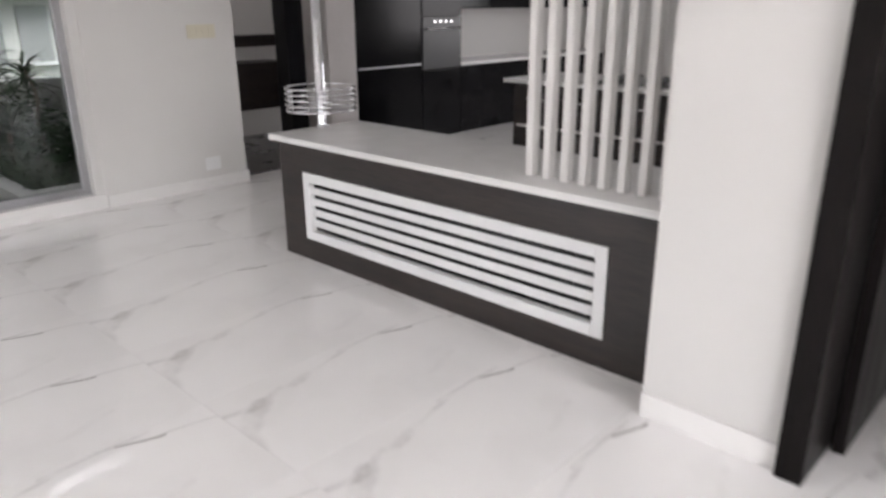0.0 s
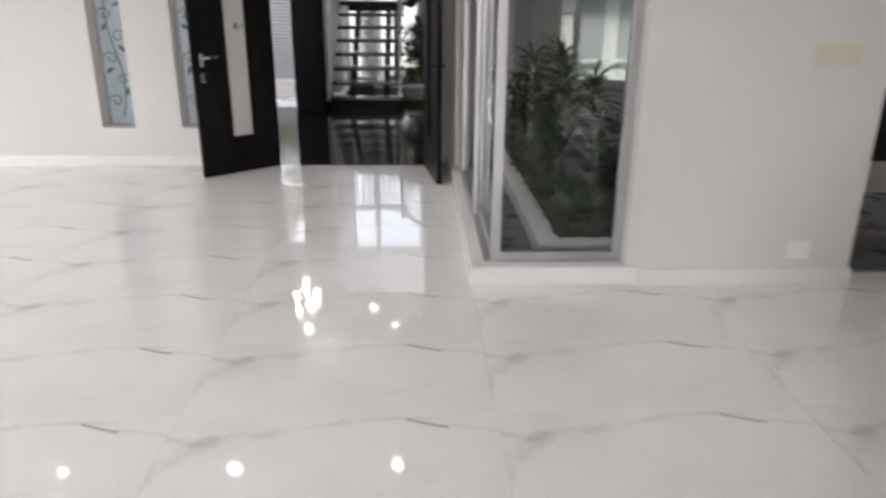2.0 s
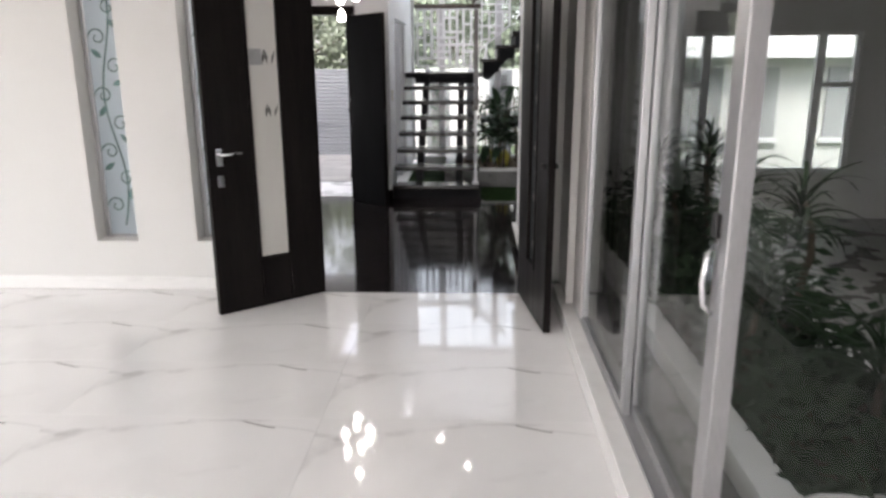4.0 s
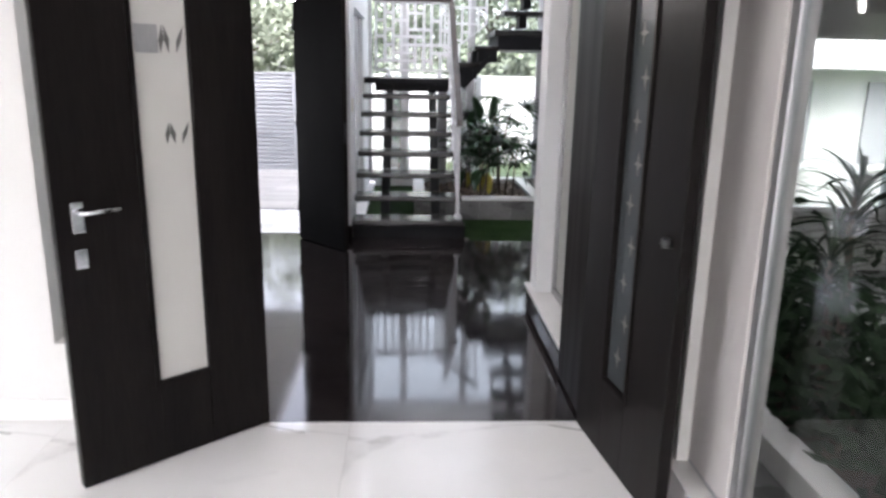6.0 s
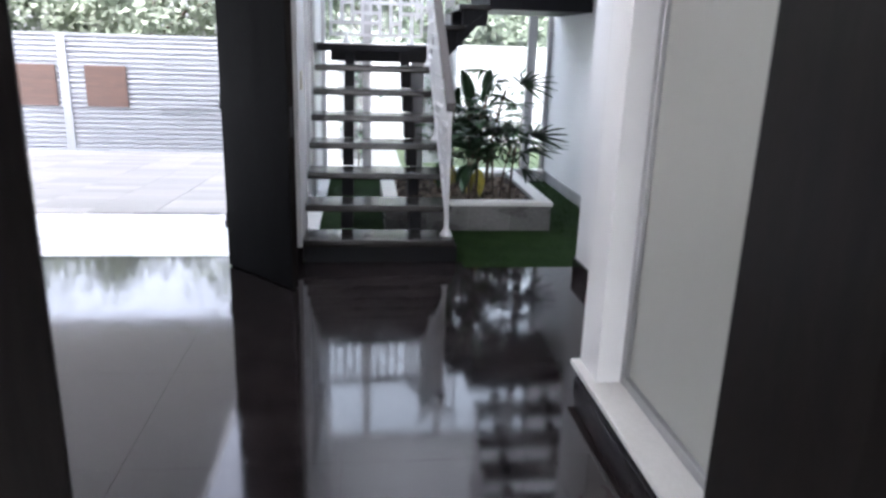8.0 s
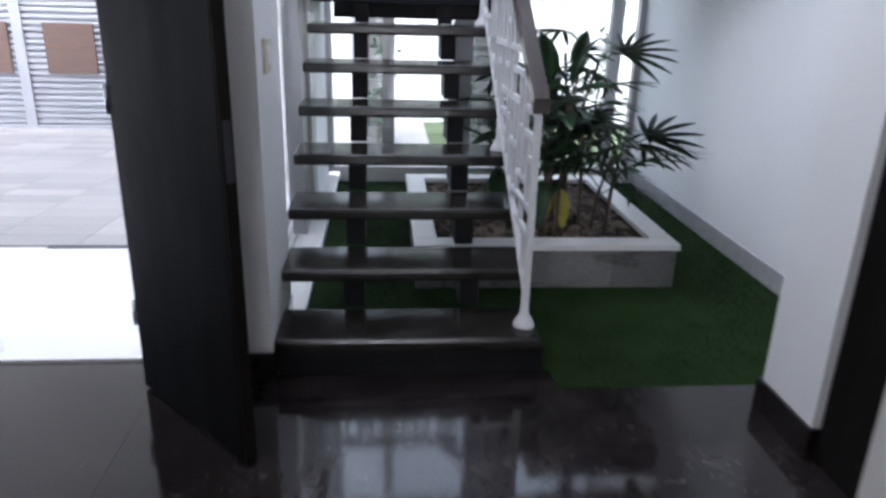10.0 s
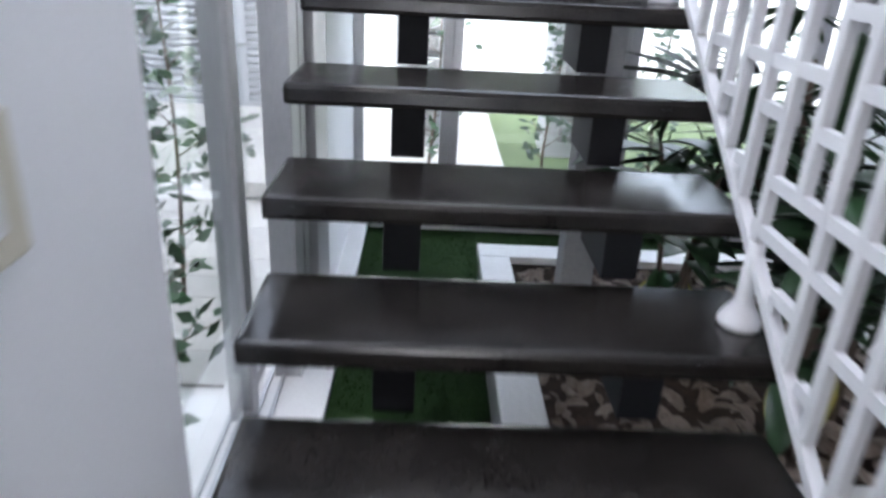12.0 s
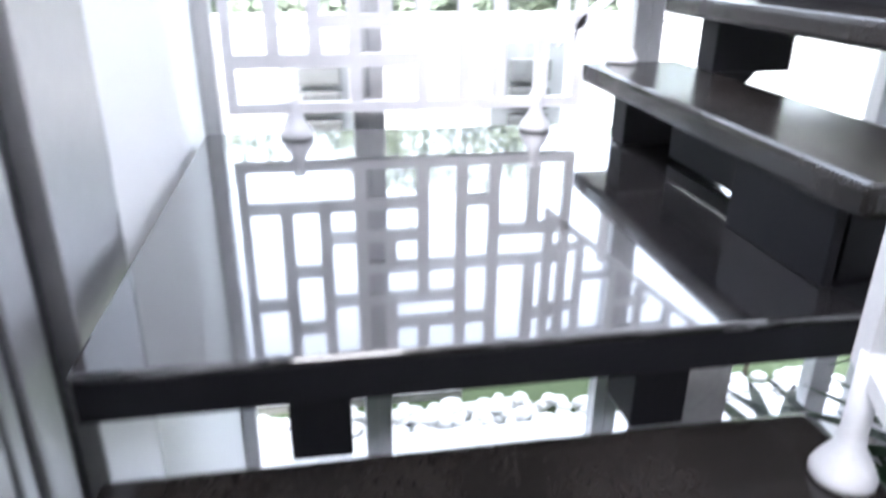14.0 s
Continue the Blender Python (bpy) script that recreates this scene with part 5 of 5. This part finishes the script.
for i in range(4200):
    x, y = rng.uniform(1.04, 1.84), 4.78 + 4.1 * rng.random() ** 0.9
    tall = min(0.42, 0.05 + max(0.0, y - 5.0) * 0.30)
    q = Vector((x, y, 0.10 + abs(rng.gauss(0, 0.6)) * tall))
    v = Vector((rng.gauss(0, 1), rng.gauss(0, 1), rng.gauss(0.2, 0.5))).normalized()
    w = v.orthogonal().normalized()
    l, h = rng.uniform(0.06, 0.16), rng.uniform(0.012, 0.028)
    gb.faces.new([gb.verts.new(q + c) for c in (-v * l / 2, w * h, v * l / 2, -w * h)])
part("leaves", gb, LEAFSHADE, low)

# ---- lamps ----
def downlight(x, y, group, material):
    ob = thing("ceiling_downlight", "round recessed ceiling downlight, switched on", "ceiling light", x, y, TOP, group=group)
    part("ring", lathe(bmesh.new(), [(0.055, TOP - 0.0005), (0.055, TOP - 0.008), (0.042, TOP - 0.010)], x, y, 18), WHITEPAINT, ob, smooth=False)
    part("diffuser", lathe(bmesh.new(), [(0.040, TOP - 0.0102), (0.040, TOP - 0.013), (0.030, TOP - 0.014)], x, y, 18), material, ob, "glowing diffuser")


for y in (6.6, 4.7, 2.8, 0.9, -1.0):
    for x in (-3.4, -1.7, -0.05):
        downlight(x, y, "room downlights", ROOMGLOW)
for x, y in ((-0.5, 10.5), (-0.15, 9.9), (-2.2, 8.6)):
    downlight(x, y, "porch downlights", LAMPGLOW)
ch = thing("pendant_chandelier", "white glass chandelier with a cluster of glowing shades", "chandelier", -1.31, 9.30, TOP)
part("rose", lathe(bmesh.new(), [(0.07, TOP), (0.07, TOP - 0.02), (0.02, TOP - 0.045)], -1.31, 9.30, 18), CHROME, ch, smooth=True)
part("rod", tube(bmesh.new(), [(-1.31, 9.30, TOP - 0.04), (-1.31, 9.30, 2.10)], 0.008), CHROME, ch)
for i, (dx, dy, z) in enumerate(((0, 0, 2.02), (0.13, 0.05, 2.20), (-0.14, 0.04, 2.22), (0.05, -0.13, 2.28), (-0.03, 0.14, 2.18), (0.10, 0.12, 2.34), (-0.10, -0.10, 2.36), (0, 0, 2.68))):
    arm = part("arm", tube(bmesh.new(), [(-1.31, 9.30, z + 0.14), (-1.31 + dx, 9.30 + dy, z + 0.10)], 0.006), CHROME, ch)
    part("shade", lathe(bmesh.new(), [(0.010, z + 0.075), (0.024, z + 0.05), (0.036, z), (0.032, z - 0.022), (0.014, z - 0.034)], -1.31 + dx, 9.30 + dy, 16), LAMPGLOW, arm, "glowing white glass shade", True)

# ---- gate, garden and trees ----
gt = thing("gate", "white ribbed metal gate with brown wooden insets", "gate", -7.5, 19.1, -0.14)
GX0, GX1, GTOP = -16, -2.3, 1.90
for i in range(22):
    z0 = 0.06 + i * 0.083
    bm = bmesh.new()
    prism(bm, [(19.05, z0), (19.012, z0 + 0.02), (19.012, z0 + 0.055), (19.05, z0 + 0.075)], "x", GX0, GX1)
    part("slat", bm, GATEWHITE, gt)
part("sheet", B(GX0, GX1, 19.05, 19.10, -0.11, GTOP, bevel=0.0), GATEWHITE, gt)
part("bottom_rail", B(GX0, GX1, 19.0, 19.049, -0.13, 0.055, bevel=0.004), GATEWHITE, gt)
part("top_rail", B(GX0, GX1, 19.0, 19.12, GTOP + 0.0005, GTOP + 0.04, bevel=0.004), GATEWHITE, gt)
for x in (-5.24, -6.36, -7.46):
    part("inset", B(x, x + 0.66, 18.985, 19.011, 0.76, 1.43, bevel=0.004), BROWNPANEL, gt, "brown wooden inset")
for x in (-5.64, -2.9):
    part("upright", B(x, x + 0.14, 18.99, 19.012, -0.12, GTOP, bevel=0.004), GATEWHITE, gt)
part("latch_bar", tube(bmesh.new(), [(-4.1, 18.97, 0.78), (-3.3, 18.97, 0.78)], 0.02, 8), GATEWHITE, gt, "white latch bar", True)

gt.location.z -= 0.44


def tree(x, y, height, spread, seed, label):
    rng = random.Random(seed)
    ob = thing("tree", label, "tree", x, y, -0.62)
    wood = bmesh.new()
    tube(wood, [(x + 0.1 * math.sin(u * 3 + seed), y, -0.62 + height * 0.72 * u) for u in [i / 6 for i in range(7)]], [0.16 - 0.1 * i / 6 for i in range(7)], 8)
    tips = []
    n = round(height * 3.2)
    for i in range(n):
        u = 0.15 + 0.8 * i / (n - 1)
        a = Vector((x, y, height * 0.72 * u))
        an = i * 2.4 + seed
        b = a + Vector((math.cos(an) * spread * rng.uniform(0.5, 1.0), math.sin(an) * spread * 0.8, rng.uniform(0.1, 0.32) * height))
        tube(wood, [a, a.lerp(b, 0.5) + Vector((0, 0, 0.15)), b], [0.05, 0.03, 0.012], 6)
        tips += [a.lerp(b, 0.45), a.lerp(b, 0.75), b]
    part("trunk", wood, BARK, ob, smooth=True)
    vs, fs = [], []
    for t in tips:
        r = rng.uniform(0.35, 0.7) * spread * 0.6
        for k in range(150):
            d = Vector((rng.gauss(0, 1), rng.gauss(0, 1), rng.gauss(0, 0.8)))
            q = t + d * r * 0.55
            v = Vector((rng.gauss(0, 1), rng.gauss(0, 1), rng.gauss(0, 1))).normalized()
            w = v.orthogonal().normalized()
            l, h = rng.uniform(0.10, 0.22), rng.uniform(0.03, 0.07)
            n = len(vs)
            vs += [q - v * l / 2, q + w * h, q + v * l / 2, q - w * h]
            fs.append((n, n + 1, n + 2, n + 3))
    me = bpy.data.meshes.new("crown")
    me.from_pydata(vs, [], fs)
    me.materials.append(TREELEAF)
    o = new("crown", me)
    me.transform(Matrix.Translation(-ob.location))
    o.parent = ob
    return ob


for i, (x, y, h, s) in enumerate(((-13, 25, 4.6, 2.0), (-9.8, 23.5, 4.1, 1.9), (-7.4, 25, 4.9, 2.1), (-5.2, 23.2, 4.0, 1.8), (-2.9, 24.5, 4.7, 2.0), (-0.6, 22.6, 4.0, 1.7), (1.6, 23.8, 4.7, 1.9), (3.8, 22.4, 4.0, 1.8), (6.2, 24, 4.7, 2.0), (9.0, 23, 4.3, 2.0))):
    tree(x, y, h, s, 60 + i, "leafy garden tree behind the white boundary wall")
for i, (x, y, h) in enumerate(((-1.66, 13.05, 1.5), (-1.80, 13.75, 1.7), (-1.58, 12.45, 1.15), (-1.62, 12.9, 0.8), (-1.75, 14.3, 1.4))):
    shrub(x, y, -0.13, h, 80 + i, "slender young shrub with small green leaves by the glass")
for i, (x, y) in enumerate(((0.75, 15.4), (1.35, 15.2), (0.1, 15.6), (-0.7, 15.3))):
    shrub(x, y, -0.14, 1.15 + 0.2 * (i % 2), 90 + i, "slender leafy garden shrub outside the glazing")
structure("garden_path", B(-1.3, 6, 14.73, 15.0, -0.2, -0.06, bevel=0.0), KERB, "white stone path along the glazing", "path")
pb = bmesh.new()
rng = random.Random(77)
ico = bmesh.new()
bmesh.ops.create_icosphere(ico, subdivisions=2, radius=1)
icome = finish(ico, "pebble_shape", PEBBLE, True)
for i in range(340):
    t = bmesh.new()
    t.from_mesh(icome)
    r = rng.uniform(0.024, 0.046)
    merge(pb, t, Matrix.Translation((-1.2 + 3.0 * rng.random(), 15.02 + 0.22 * rng.random(), -0.12 + rng.random() * 0.05)) @ Matrix.Diagonal((r * rng.uniform(0.9, 1.4), r, r * 0.75, 1)))
solid("pebble_row", pb, PEBBLE, "row of round white pebbles along the garden path", "pebbles", "stuff", smooth=True)
for x in (-0.78, 0.42):
    gc = thing("garden_pillar", "grey garden pillar with stacked stone rings", "garden pillar", x, 16.6, -0.14)
    part("shaft", B(x - 0.22, x + 0.22, 16.4, 16.8, -0.14, 1.5, bevel=0.01), CONCRETE, gc)
    for k in range(9):
        part("stone_ring", B(x - 0.12, x + 0.12, 16.33, 16.399, 0.0 + k * 0.16, 0.13 + k * 0.16, bevel=0.02), GREYSTONE, gc)

# ---- paving pieces ----


def tiles(parent_label, name, x0, x1, y0, y1, dx, dy, ztop, th, material, parent, ox=0.0, oy=0.0, gap=0.0014, skip=None):
    shapes = {}
    i0, i1 = math.floor((x0 - ox) / dx), math.ceil((x1 - ox) / dx)
    j0, j1 = math.floor((y0 - oy) / dy), math.ceil((y1 - oy) / dy)
    for i in range(i0, i1):
        for j in range(j0, j1):
            a, b = max(x0, ox + i * dx + gap / 2), min(x1, ox + (i + 1) * dx - gap / 2)
            c, d = max(y0, oy + j * dy + gap / 2), min(y1, oy + (j + 1) * dy - gap / 2)
            if b - a < 0.01 or d - c < 0.01 or (skip and skip(a, b, c, d)):
                continue
            cx, cy = ox + (i + 0.5) * dx, oy + (j + 0.5) * dy
            key = tuple(round(v, 4) for v in (a - cx, b - cx, c - cy, d - cy))
            if key not in shapes:
                shapes[key] = finish(box(bmesh.new(), key[0], key[1], key[2], key[3], -th, 0, bevel=0.0), name, material)
            o = new("tile", shapes[key])
            o.parent = parent
            o.matrix_basis = Matrix.Translation(Vector((cx, cy, ztop)) - parent.location)


obs = {o.name: o for o in bpy.data.objects}
tiles("", "marble_tile", -6, 9.1, -4.9, 7.418, 1.265, 0.632, 0.0, 0.0038, MARBLE, obs["floor"], 0.465, 7.418, skip=lambda a, b, c, d: a > 0.6 and c > 4.5 and b < 2.6)
tiles("", "porch_tile", -5, 0.9, 7.42, 11.09, 0.8, 0.8, -0.02, 0.0038, GRANITE, obs["floor_porch"], -1.56, 11.09)
tiles("", "porch_tile", 0.9, 1.5, 9.27, 10.8, 0.8, 0.8, -0.02, 0.0038, GRANITE, obs["floor_porch"], -1.56, 11.09)
tiles("", "apron_slab", -9.4, -1.42, 11.402, 12.999, 1.2, 0.8, -0.098, 0.013, APRON, obs["driveway_bed"], -1.42, 11.402, 0.003)
tiles("", "driveway_paver", -8.3, -1.42, 13.07, 19.0, 0.6, 0.25, -0.098, 0.013, PAVE, obs["driveway"], -1.42, 13.07, 0.006)
